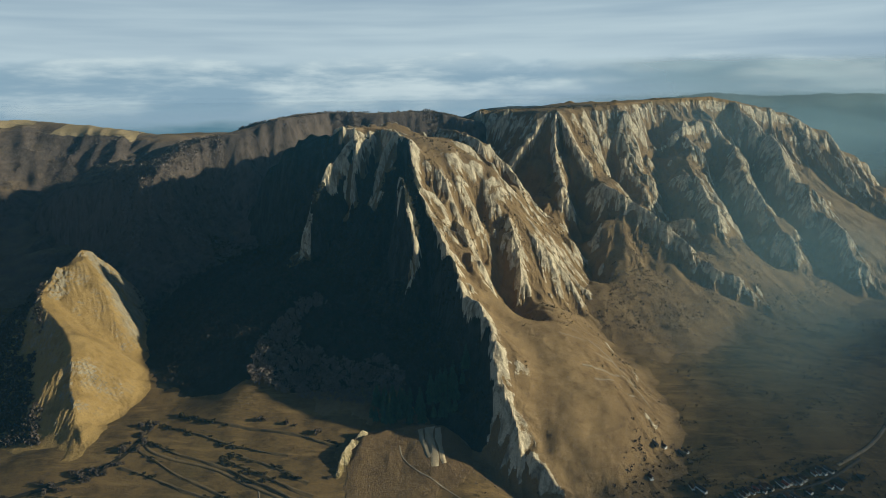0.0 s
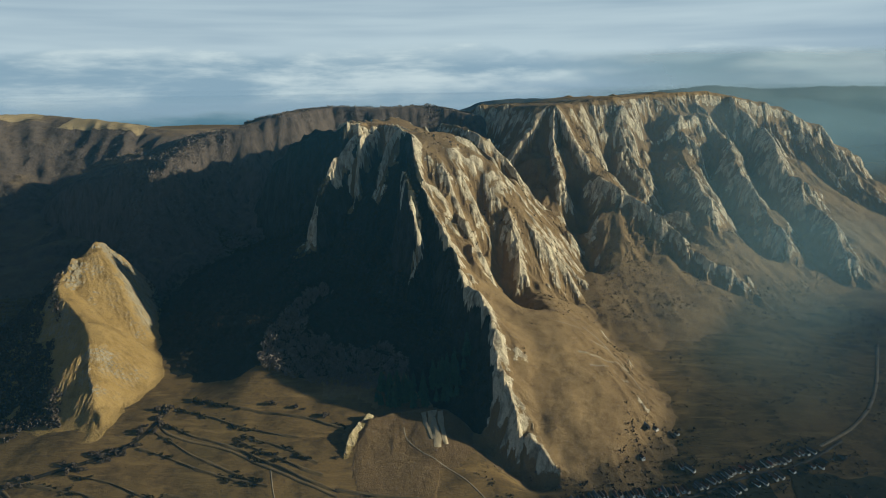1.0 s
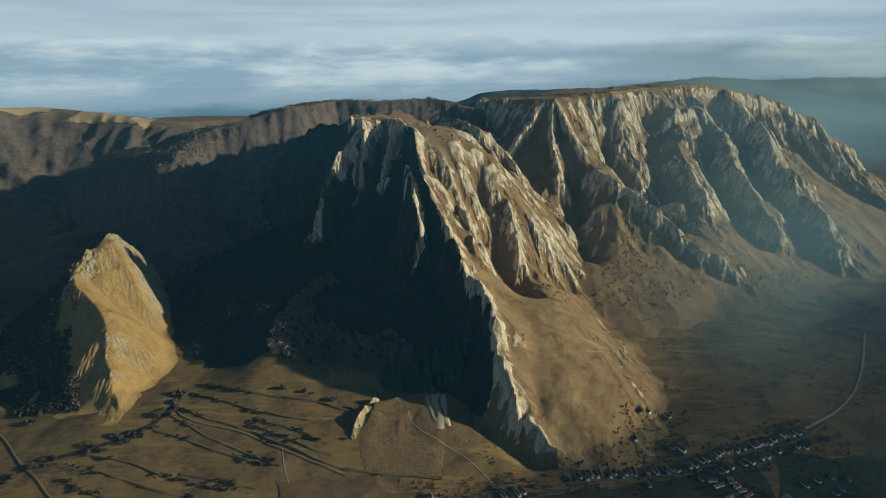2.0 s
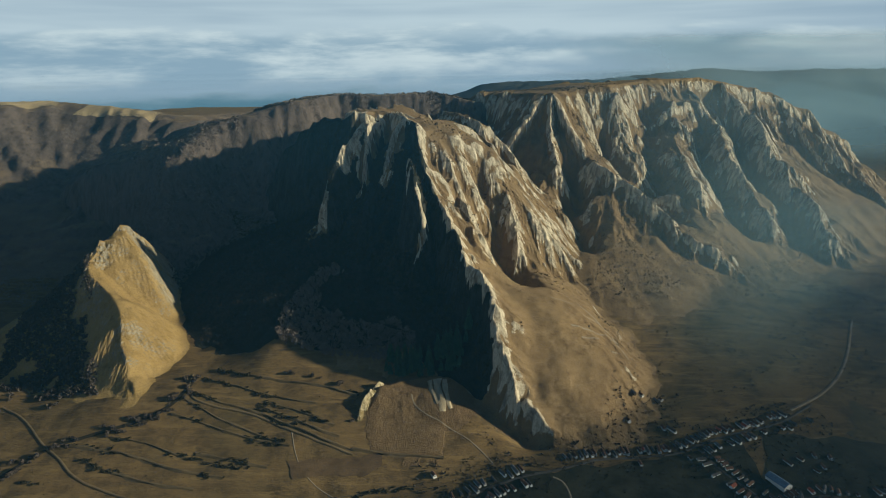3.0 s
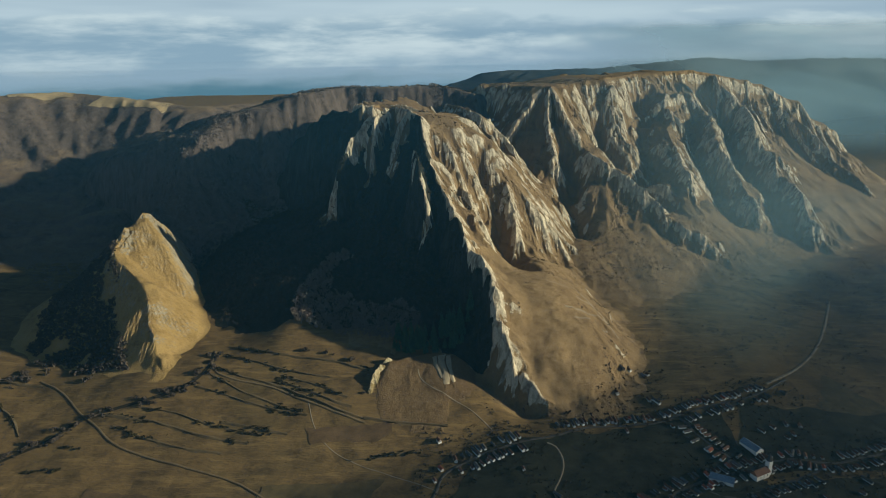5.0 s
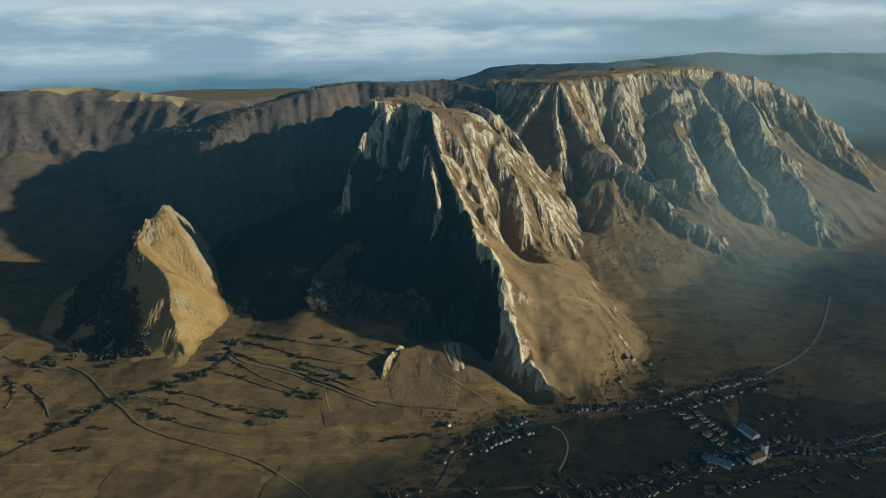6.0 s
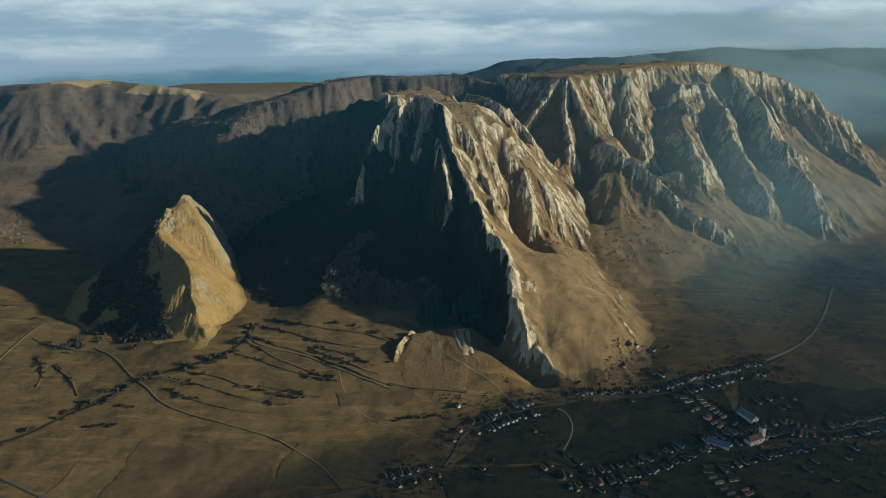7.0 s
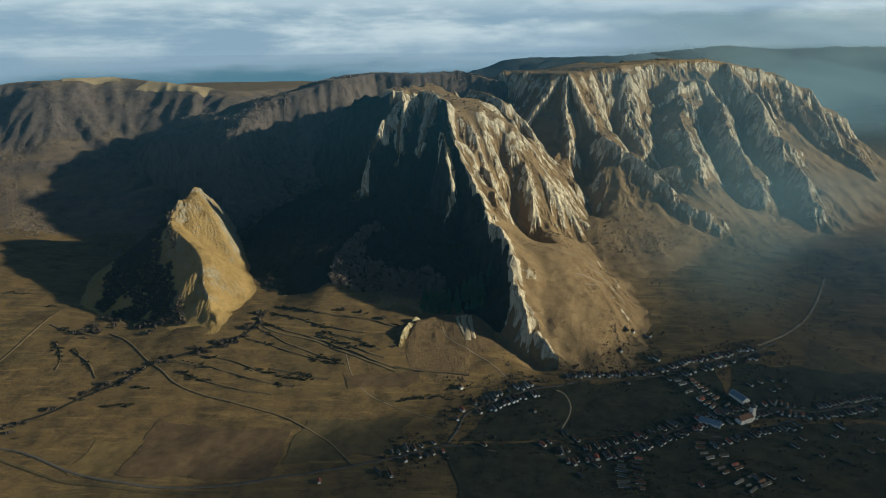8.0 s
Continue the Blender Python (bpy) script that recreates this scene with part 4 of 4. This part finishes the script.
# woods on the uplands behind
x, y = scatter(30000, (-640, 20, 1040, 1480), lambda x, y: (spur_height(x, y) > mountain_height(x, y)) & (fbm(x / 110, y / 110, 3, 14) > -0.3), 24)
shrubs("upland_wood", x, y, 3.6, M_BROWN_WOOD, "brown leafless wood on the upland slopes", 4, 4)
x, y = scatter(30000, (-1750, -560, 900, 1640), lambda x, y: (fbm(x / 160, y / 160, 3, 17) > -0.05) & (west_height(x, y) < 318 + 20 * fbm(x / 90, y / 90, 2, 8)), 25)
shrubs("upland_wood", x, y, 2.8, M_BROWN_WOOD, "brown woods on the broad western hills", 4, 5)
# low scrub dotted over the right-hand meadows and the fan
x, y = scatter(2600, (120, 760, 600, 1080), lambda x, y: (fbm(x / 60, y / 60, 3, 41) > 0.12) & (x > 150 + 0.15 * (y - 600)) & (off_course(x, y, FAN) > 80), 27)
wood("scrub", x, y, 3.4, M_DARK_TWIG, "low dark scrub scattered over the meadow", 8, 7, 0.6)


x, y = scatter(16000, (-80, 720, 640, 1500), lambda x, y: (fbm(x / 45, y / 45, 3, 43) > -0.05) & (surface(x, y) > ground_height(x, y) + 8) & ~dark_slope(x, y) & ((off_course(x, y, FAN) > 85) | (fbm(x / 12, y / 12, 2, 46) > 0.55)), 31)
shrubs("juniper_scrub", x, y, 2.2, M_BUSH, "small dark junipers dotted over the rocky slopes", 5, 11)

x, y = scatter(9000, (-760, 60, 330, 720), lambda x, y: fbm(x / 40, y / 22, 3, 51) > 0.1, 29)
shrubs("tufts", x, y, 0.9, M_BUSH, "tufts of dry weeds scattered over the meadow", 4, 10)


def bush_mesh(seed, mat, h, w):
    r = np.random.RandomState(seed)
    k = 5
    cen = np.stack([r.normal(0, 0.32 * w, k), r.normal(0, 0.32 * w, k), h * (0.4 + 0.2 * r.rand(k))], 1)
    rad = np.stack([w * (0.4 + 0.25 * r.rand(k))] * 2 + [h * (0.35 + 0.2 * r.rand(k))], 1)
    st = stems(np.zeros((k, 3)) - [0, 0, 0.6], cen, np.full(k, 0.12))
    return np.concatenate([st, clumps(cen, rad, 42, 0.30, 0.8, seed)])


def spruce(seed, h):
    """A spruce: tapered trunk under tiers of drooping boughs."""
    r = np.random.RandomState(seed)
    ob = tagged(new("spruce_tree"), "tall dark green spruce at the edge of the wood", "tree", "spruces below the prow")
    bm = bmesh.new()
    bmesh.ops.create_cone(bm, cap_ends=True, segments=7, radius1=0.022 * h, radius2=0.004 * h, depth=h * 0.97, matrix=Matrix.Translation((0, 0, h * 0.485 - 0.5)))
    part("trunk", bm, M_BARK, ob)
    quads = []
    for tier in range(13):
        f = tier / 12
        z, reach = h * (0.12 + 0.86 * f), h * 0.21 * (1 - f) ** 0.85 + 0.25
        n = max(5, int(13 * (1 - f)) + 3)
        for k in range(n):
            a = 6.283 * (k + r.rand() * 0.7) / n
            L = reach * (0.7 + 0.5 * r.rand())
            d, s = np.array([math.cos(a), math.sin(a), 0]), np.array([-math.sin(a), math.cos(a), 0])
            o = np.array([0, 0, z + r.rand() * 0.4])
            tip = o + d * L - np.array([0, 0, L * (0.35 + 0.2 * r.rand())])
            mid = o + d * L * 0.55
            wdt = L * 0.26
            quads += [[o, mid + s * wdt, tip, mid - s * wdt], [o, mid + s * wdt * 0.4 - [0, 0, wdt], tip, mid - s * wdt * 0.4 + [0, 0, wdt * 0.3]]]
    crown = quad_soup("crown", np.array(quads), M_NEEDLE)
    crown.parent = ob
    return ob


protos = [spruce(s, 30.0) for s in (1, 2, 3)]
spots = [(-92 + 9 * i + rnd.normal(0, 2.5), 658 + 8 * j + rnd.normal(0, 2.5)) for i in range(5) for j in range(4)] + [(-43 + rnd.normal(0, 3), 656 + 5 * j) for j in range(4)] + [(-30 + 8 * i + rnd.normal(0, 2), 664 + 8 * j + rnd.normal(0, 2)) for i in range(4) for j in range(4)]
for k, (px, py) in enumerate(spots + [(4, 690), (8, 698)]):
    z = float(surface(px, py)) - 0.5
    src = protos[k % 3]
    m = pose(px, py, z, 0, 0, rnd.rand() * 360)
    s = 0.6 + 0.55 * rnd.rand()
    if k < 3:
        src.matrix_basis, src.scale = m, (s, s, s)
    else:
        c = copy_thing(src, m)
        c.scale = (s, s, s)


def bushes(spots, protos, size):
    for k, (px, py) in enumerate(spots):
        src = protos[k % len(protos)]
        c = src.copy()
        scene.collection.objects.link(c)
        s = size * (0.55 + 0.9 * rnd.rand())
        c.matrix_basis = pose(px, py, float(surface(px, py)) - 0.3, 0, 0, rnd.rand() * 360)
        c.scale = (s * (0.8 + 0.7 * rnd.rand()), s, s * (0.8 + 0.3 * rnd.rand()))


def bush_proto(name, seed, mat, h, w, label, group):
    ob = quad_soup(name, bush_mesh(seed, mat, h, w), mat)
    return tagged(ob, label, "bush", group)


hedge = [bush_proto("hedge_bush", s, M_BUSH, 3.4, 3.4, "dark leafless bush on a field bank", "bushes on the field banks") for s in (1, 2, 3)]
spots = []
for pts in BANKS:
    p, nrm = resample(pts, 3.8)
    dense = fbm(p[:, 0] / 35, p[:, 1] / 35, 2, 77)
    spots += [tuple(q + nrm[i] * rnd.normal(0, 1.8)) for i, q in enumerate(p) if dense[i] > 0.22]
spots += [(-494 + 5 * k + rnd.normal(0, 1), 471 + rnd.normal(0, 1.5)) for k in range(9)] + [(-464 + 5 * k, 506 + rnd.normal(0, 2)) for k in range(10)] + [(-500 + 5 * k, 496 + rnd.normal(0, 1.5)) for k in range(8)]
spots += [(-212, 529), (-207, 530), (-203, 528), (-285, 489), (-280, 488), (-290, 491), (-274, 487), (-552, 495), (-548, 497), (-221, 502), (-163, 507), (30, 545), (-700, 640), (-660, 590)]
for ob, (px, py) in zip(hedge, spots[:3]):
    ob.matrix_basis = pose(px, py, float(surface(px, py)) - 0.3)
bushes(spots[3:290], hedge, 0.62)

brook = [bush_proto("streamside_tree", s, M_TWIG, 5.5, 4.2, "bare grey-brown tree beside the stream", "trees along the stream") for s in (11, 12, 13)]
p, nrm = resample([(-336, 664), (-339, 620), (-358, 598), (-393, 580), (-429, 567), (-458, 559), (-480, 543), (-494, 515), (-530, 494), (-551, 453), (-582, 432), (-640, 405), (-720, 385)], 4.6)
spots = [tuple(q + nrm[i] * rnd.normal(0, 5.0)) for i, q in enumerate(p) if fbm(q[0] / 22, q[1] / 22, 2, 78) > -0.30]
spots += [(-600 + rnd.normal(0, 14), 640 + rnd.normal(0, 10)) for k in range(22)] + [(-186, 655), (-176, 652), (-215, 660), (-150, 640), (-128, 586), (-560, 400), (-590, 420), (-575, 410)]
for ob, (px, py) in zip(brook, spots[:3]):
    ob.matrix_basis = pose(px, py, float(surface(px, py)) - 0.3)
bushes(spots[3:], brook, 0.72)


# ---- the village ----
def box(bm, x0, x1, y0, y1, z0, z1):
    v = [bm.verts.new(c) for c in ((x0, y0, z0), (x1, y0, z0), (x1, y1, z0), (x0, y1, z0), (x0, y0, z1), (x1, y0, z1), (x1, y1, z1), (x0, y1, z1))]
    for f in ((0, 3, 2, 1), (4, 5, 6, 7), (0, 1, 5, 4), (1, 2, 6, 5), (2, 3, 7, 6), (3, 0, 4, 7)):
        bm.faces.new([v[k] for k in f])


def house(length, width, eaves, rise, wall_mat, roof_mat, label, chimneys=1):
    """A gabled house, long axis along y: walls with gables, two roof slopes with eaves, chimneys, windows and a door."""
    ob = tagged(new("house"), label, "house", "houses of the village")
    a, b, o = width / 2, length / 2, 0.45
    bm = bmesh.new()
    v = [bm.verts.new(c) for c in ((-a, -b, -1.5), (a, -b, -1.5), (a, b, -1.5), (-a, b, -1.5), (-a, -b, eaves), (a, -b, eaves), (a, b, eaves), (-a, b, eaves), (0, -b, eaves + rise), (0, b, eaves + rise))]
    for f in ((0, 1, 5, 8, 4), (2, 3, 7, 9, 6), (1, 2, 6, 5), (3, 0, 4, 7)):
        bm.faces.new([v[k] for k in f])
    part("wall", bm, wall_mat, ob)
    bm = bmesh.new()
    drop = o * rise / a
    for s in (-1, 1):
        top = [(0, -b - o, eaves + rise + 0.28), (0, b + o, eaves + rise + 0.28), (s * (a + o), b + o, eaves - drop + 0.28), (s * (a + o), -b - o, eaves - drop + 0.28)]
        t = [bm.verts.new(c) for c in top]
        u = [bm.verts.new((c[0], c[1], c[2] - 0.22)) for c in top]
        bm.faces.new(t), bm.faces.new(u[::-1])
        for k in range(4):
            bm.faces.new((t[k], u[k], u[(k + 1) % 4], t[(k + 1) % 4]))
    bmesh.ops.recalc_face_normals(bm, faces=bm.faces)
    part("roof", bm, roof_mat, ob)
    for k in range(chimneys):
        bm = bmesh.new()
        yy = -b * 0.3 + k * b
        box(bm, 0.4, 0.95, yy - 0.28, yy + 0.28, eaves + rise * 0.4, eaves + rise + 0.8)
        part("chimney", bm, M_BRICK, ob)
    for xx in (-a * 0.45, a * 0.45):
        bm = bmesh.new()
        box(bm, xx - 0.5, xx + 0.5, -b - 0.05, -b + 0.1, 1.0, 2.3)
        part("window", bm, M_PANE, ob)
    bm = bmesh.new()
    box(bm, a - 0.1, a + 0.05, -b * 0.3, -b * 0.3 + 1.1, 0.0, 2.1)
    part("door", bm, M_BARK, ob)
    return ob


HOUSES = [house(11, 3.9, 2.3, 1.8, M_PLASTER, M_TILE, "long narrow whitewashed village house with brown tiled roof"),
          house(12.5, 3.7, 2.2, 1.7, M_PLASTER, M_GREY_ROOF, "long narrow whitewashed house with weathered grey roof"),
          house(7.2, 4.3, 2.4, 1.9, M_PLASTER, M_TILE, "small white gabled house with brown tiled roof"),
          house(9, 3.6, 2.1, 1.5, M_BARK, M_GREY_ROOF, "weathered timber barn with a grey roof", 0),
          house(8.5, 4.7, 2.5, 2.0, M_PLASTER, M_RED_ROOF, "white house with a newer red tiled roof")]
USED = set()
TAKEN = []


def put_house(k, px, py, turn):
    if any((px - qx) ** 2 + (py - qy) ** 2 < 17 for qx, qy in TAKEN):
        return
    TAKEN.append((px, py))
    m = pose(px, py, float(surface(px, py)) + 0.2, 0, 0, turn)
    if k in USED:
        c = copy_thing(HOUSES[k], m)
        s = 0.66 + 0.26 * rnd.rand()
        c.scale = (s, s * (0.9 + 0.45 * rnd.rand()), s)
    else:
        USED.add(k)
        HOUSES[k].matrix_basis = m


def line_street(pts, sides, gap, depth=0, skip=0.12):
    p, nrm = resample(pts, gap)
    for i in range(len(p)):
        for side in sides:
            for row in range(depth + 1):
                if rnd.rand() < skip + 0.25 * row:
                    continue
                off = 9.5 + row * 14 + rnd.normal(0, 1.0)
                q = p[i] + nrm[i] * off * side + rnd.normal(0, 0.8, 2)
                ang = math.degrees(math.atan2(nrm[i][1] * side, nrm[i][0] * side)) - 90
                kind = int(rnd.choice(5, p=(0.36, 0.26, 0.18, 0.14, 0.06))) if row == 0 else int(rnd.choice(5, p=(0.2, 0.3, 0.15, 0.33, 0.02)))
                put_house(kind, q[0], q[1], ang + rnd.normal(0, 5))


line_street([(87, 385), (126, 394), (166, 405), (204, 427), (236, 448), (281, 463), (328, 483), (361, 490)], (1, -1), 5.4)
line_street([(361, 490), (392, 478), (433, 489), (506, 512), (560, 525)], (1, -1), 6.4)
line_street([(112, 530), (135, 539), (182, 550), (227, 552), (262, 568), (305, 587), (348, 599), (379, 611)], (1,), 5.6)
line_street([(190, 551), (227, 552), (262, 568), (305, 587), (348, 599), (379, 611)], (-1,), 8.0, 0, 0.3)
line_street([(265, 545), (270, 528), (281, 508), (295, 490)], (1, -1), 6.5)
line_street([(255, 418), (289, 431), (328, 447), (367, 462)], (-1,), 5.0, 0, 0.05)
line_street([(-12, 476), (28, 497), (62, 512)], (1, -1), 6.2, 0, 0.12)
line_street([(-103, 377), (-76, 390), (-50, 402)], (-1, 1), 8.0, 0, 0.3)
line_street([(160, 385), (152, 355), (150, 335)], (1, -1), 7.5)
line_street([(255, 418), (250, 395), (262, 365), (280, 335)], (1, -1), 8.0, 0, 0.25)
line_street([(352, 530), (380, 545), (395, 540)], (1, -1), 12.0)
for px, py, k in ((-33, 512, 2), (-30, 470, 4), (-36, 452, 2), (-4, 402, 2), (-50, 388, 4), (104, 420, 0), (92, 432, 3), (72, 412, 0), (64, 404, 4), (118, 403, 1), (205, 640, 3), (216, 644, 2), (236, 646, 3), (242, 649, 2),
                  (190, 600, 2), (230, 596, 0), (238, 592, 1), (404, 432, 2), (420, 452, 1), (365, 426, 0), (350, 412, 1), (372, 395, 2), (300, 356, 0), (284, 350, 1), (222, 338, 4), (330, 352, 2), (395, 384, 3), (430, 405, 2), (-180, 332, 4),
                  (-120, 350, 3), (-105, 345, 0), (455, 430, 2), (120, 372, 0), (100, 352, 3), (404, 610, 3), (60, 470, 2)):
    put_house(k, px, py, 25 + rnd.normal(0, 8))


def church():
    ob = tagged(new("church"), "white village church with a tall tower and pointed spire", "church")
    bm = bmesh.new()
    box(bm, -4.5, 4.5, -10, 10, -1, 6.5)
    part("nave", bm, M_PLASTER, ob)
    bm = bmesh.new()
    v = [bm.verts.new(c) for c in ((-5.1, -10.5, 6.3), (5.1, -10.5, 6.3), (5.1, 10.5, 6.3), (-5.1, 10.5, 6.3), (0, -10.5, 11), (0, 10.5, 11))]
    for f in ((0, 1, 4), (2, 3, 5), (1, 2, 5, 4), (3, 0, 4, 5), (3, 2, 1, 0)):
        bm.faces.new([v[k] for k in f])
    part("roof", bm, M_TILE, ob)
    bm = bmesh.new()
    box(bm, -2.6, 2.6, -15.2, -10, -1, 17)
    part("tower", bm, M_PLASTER, ob)
    bm = bmesh.new()
    bmesh.ops.create_cone(bm, cap_ends=True, segments=8, radius1=3.4, radius2=0.05, depth=9, matrix=Matrix.Translation((0, -12.6, 21.5)))
    part("spire", bm, M_GREY_ROOF, ob)
    for s in (-1, 1):
        for yy in (-6, -1, 4):
            bm = bmesh.new()
            box(bm, s * 4.45 - 0.1, s * 4.45 + 0.1, yy - 0.5, yy + 0.5, 2.2, 4.8)
            part("window", bm, M_PANE, ob)
    return ob


ch = church()
ch.matrix_basis = pose(311, 460, float(surface(311, 460)), 0, 0, 118)
hall = house(24, 11, 4.5, 3.4, M_PLASTER, M_BLUE_ROOF, "large white hall with a blue-grey metal roof", 0)
hall.matrix_basis = pose(268, 452, float(surface(268, 452)), 0, 0, 62)
hall2 = copy_thing(hall, pose(322, 508, float(surface(322, 508)), 0, 0, 24))

yard = [bush_proto("garden_tree", s, M_DARK_TWIG, 5.0, 3.6, "bare dark garden tree between village houses", "trees in the village") for s in (21, 22, 23)]
spots = [(qx + rnd.normal(0, 9), qy + rnd.normal(0, 9)) for qx, qy in TAKEN for _ in range(1)]
for ob, (px, py) in zip(yard, spots[:3]):
    ob.matrix_basis = pose(px, py, float(surface(px, py)) - 0.3)
bushes(spots[3:300], yard, 0.5)


keep = [(qx, qy) for qx, qy in TAKEN]
hx, hy = np.array(keep).T
x, y = scatter(9000, (-120, 600, 300, 660), lambda x, y: np.min(np.hypot(x[:, None] - hx[None], y[:, None] - hy[None]), 1) < 26, 33)
ok = np.min(np.hypot(x[:, None] - hx[None], y[:, None] - hy[None]), 1) > 5.5
shrubs("orchard", x[ok], y[ok], 2.2, M_DARK_TWIG, "bare orchards and hedges in the village gardens", 6, 9)

x, y = scatter(7000, (-20, 620, 270, 585), lambda x, y: (fbm(x / 24, y / 24, 3, 61) > 0.02) & (fbm(x / 90, y / 90, 2, 62) > -0.25), 33)
shrubs("garden_scrub", x, y, 1.7, M_BUSH, "dark bushes and rough grass in the village gardens", 5, 12)


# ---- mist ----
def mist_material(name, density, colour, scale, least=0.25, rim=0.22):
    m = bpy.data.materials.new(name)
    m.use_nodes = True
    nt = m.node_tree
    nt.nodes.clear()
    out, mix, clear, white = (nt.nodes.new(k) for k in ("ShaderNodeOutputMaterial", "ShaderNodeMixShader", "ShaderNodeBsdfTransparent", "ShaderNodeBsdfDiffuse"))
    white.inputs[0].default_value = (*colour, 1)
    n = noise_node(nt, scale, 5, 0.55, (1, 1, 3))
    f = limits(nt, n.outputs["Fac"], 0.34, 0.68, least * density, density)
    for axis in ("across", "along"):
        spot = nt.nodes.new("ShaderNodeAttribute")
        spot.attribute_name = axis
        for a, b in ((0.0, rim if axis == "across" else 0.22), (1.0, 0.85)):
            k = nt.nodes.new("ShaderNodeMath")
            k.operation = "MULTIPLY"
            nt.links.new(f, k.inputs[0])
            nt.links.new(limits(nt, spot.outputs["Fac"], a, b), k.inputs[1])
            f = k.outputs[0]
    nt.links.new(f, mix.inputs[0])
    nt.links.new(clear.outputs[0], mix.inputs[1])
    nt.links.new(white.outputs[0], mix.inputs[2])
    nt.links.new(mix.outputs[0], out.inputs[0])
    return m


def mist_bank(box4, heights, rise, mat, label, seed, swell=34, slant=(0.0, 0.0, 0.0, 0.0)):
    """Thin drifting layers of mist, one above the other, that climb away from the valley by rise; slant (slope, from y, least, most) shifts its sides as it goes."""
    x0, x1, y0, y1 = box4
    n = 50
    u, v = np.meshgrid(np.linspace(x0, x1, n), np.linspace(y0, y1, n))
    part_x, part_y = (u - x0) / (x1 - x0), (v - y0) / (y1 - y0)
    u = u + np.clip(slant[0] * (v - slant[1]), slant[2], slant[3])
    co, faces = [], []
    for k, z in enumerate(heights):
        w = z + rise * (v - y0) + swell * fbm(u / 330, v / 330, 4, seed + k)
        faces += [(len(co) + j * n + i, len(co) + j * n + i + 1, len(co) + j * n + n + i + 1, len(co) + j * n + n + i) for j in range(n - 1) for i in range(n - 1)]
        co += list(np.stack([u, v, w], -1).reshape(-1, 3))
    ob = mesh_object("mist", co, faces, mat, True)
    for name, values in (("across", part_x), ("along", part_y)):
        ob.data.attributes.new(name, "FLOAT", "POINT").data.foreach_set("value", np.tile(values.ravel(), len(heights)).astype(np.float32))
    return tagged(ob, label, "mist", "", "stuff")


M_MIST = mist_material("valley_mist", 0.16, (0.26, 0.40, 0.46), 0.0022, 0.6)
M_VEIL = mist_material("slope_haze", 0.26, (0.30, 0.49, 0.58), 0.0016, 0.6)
# cloud added beside the view to hold the sun off the village
M_SHADE_CLOUD = mist_material("shading_cloud", 0.83, (0.70, 0.72, 0.74), 0.003, 0.82, 0.06)
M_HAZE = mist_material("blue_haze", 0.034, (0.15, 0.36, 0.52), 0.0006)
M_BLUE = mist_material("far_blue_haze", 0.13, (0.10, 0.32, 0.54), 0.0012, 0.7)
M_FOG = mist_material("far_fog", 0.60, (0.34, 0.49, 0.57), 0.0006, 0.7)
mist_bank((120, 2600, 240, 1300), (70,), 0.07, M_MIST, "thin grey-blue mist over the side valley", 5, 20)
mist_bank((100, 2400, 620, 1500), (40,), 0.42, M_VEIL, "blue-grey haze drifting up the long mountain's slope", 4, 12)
# unseen sheet; its slanted side sets where the added shade begins
mist_bank((400, 2100, -200, 1100), (200,), 0.0, M_SHADE_CLOUD, "cloud sheet added out of view to shade the village", 6, 10, (1.2, 282, -80, 400))
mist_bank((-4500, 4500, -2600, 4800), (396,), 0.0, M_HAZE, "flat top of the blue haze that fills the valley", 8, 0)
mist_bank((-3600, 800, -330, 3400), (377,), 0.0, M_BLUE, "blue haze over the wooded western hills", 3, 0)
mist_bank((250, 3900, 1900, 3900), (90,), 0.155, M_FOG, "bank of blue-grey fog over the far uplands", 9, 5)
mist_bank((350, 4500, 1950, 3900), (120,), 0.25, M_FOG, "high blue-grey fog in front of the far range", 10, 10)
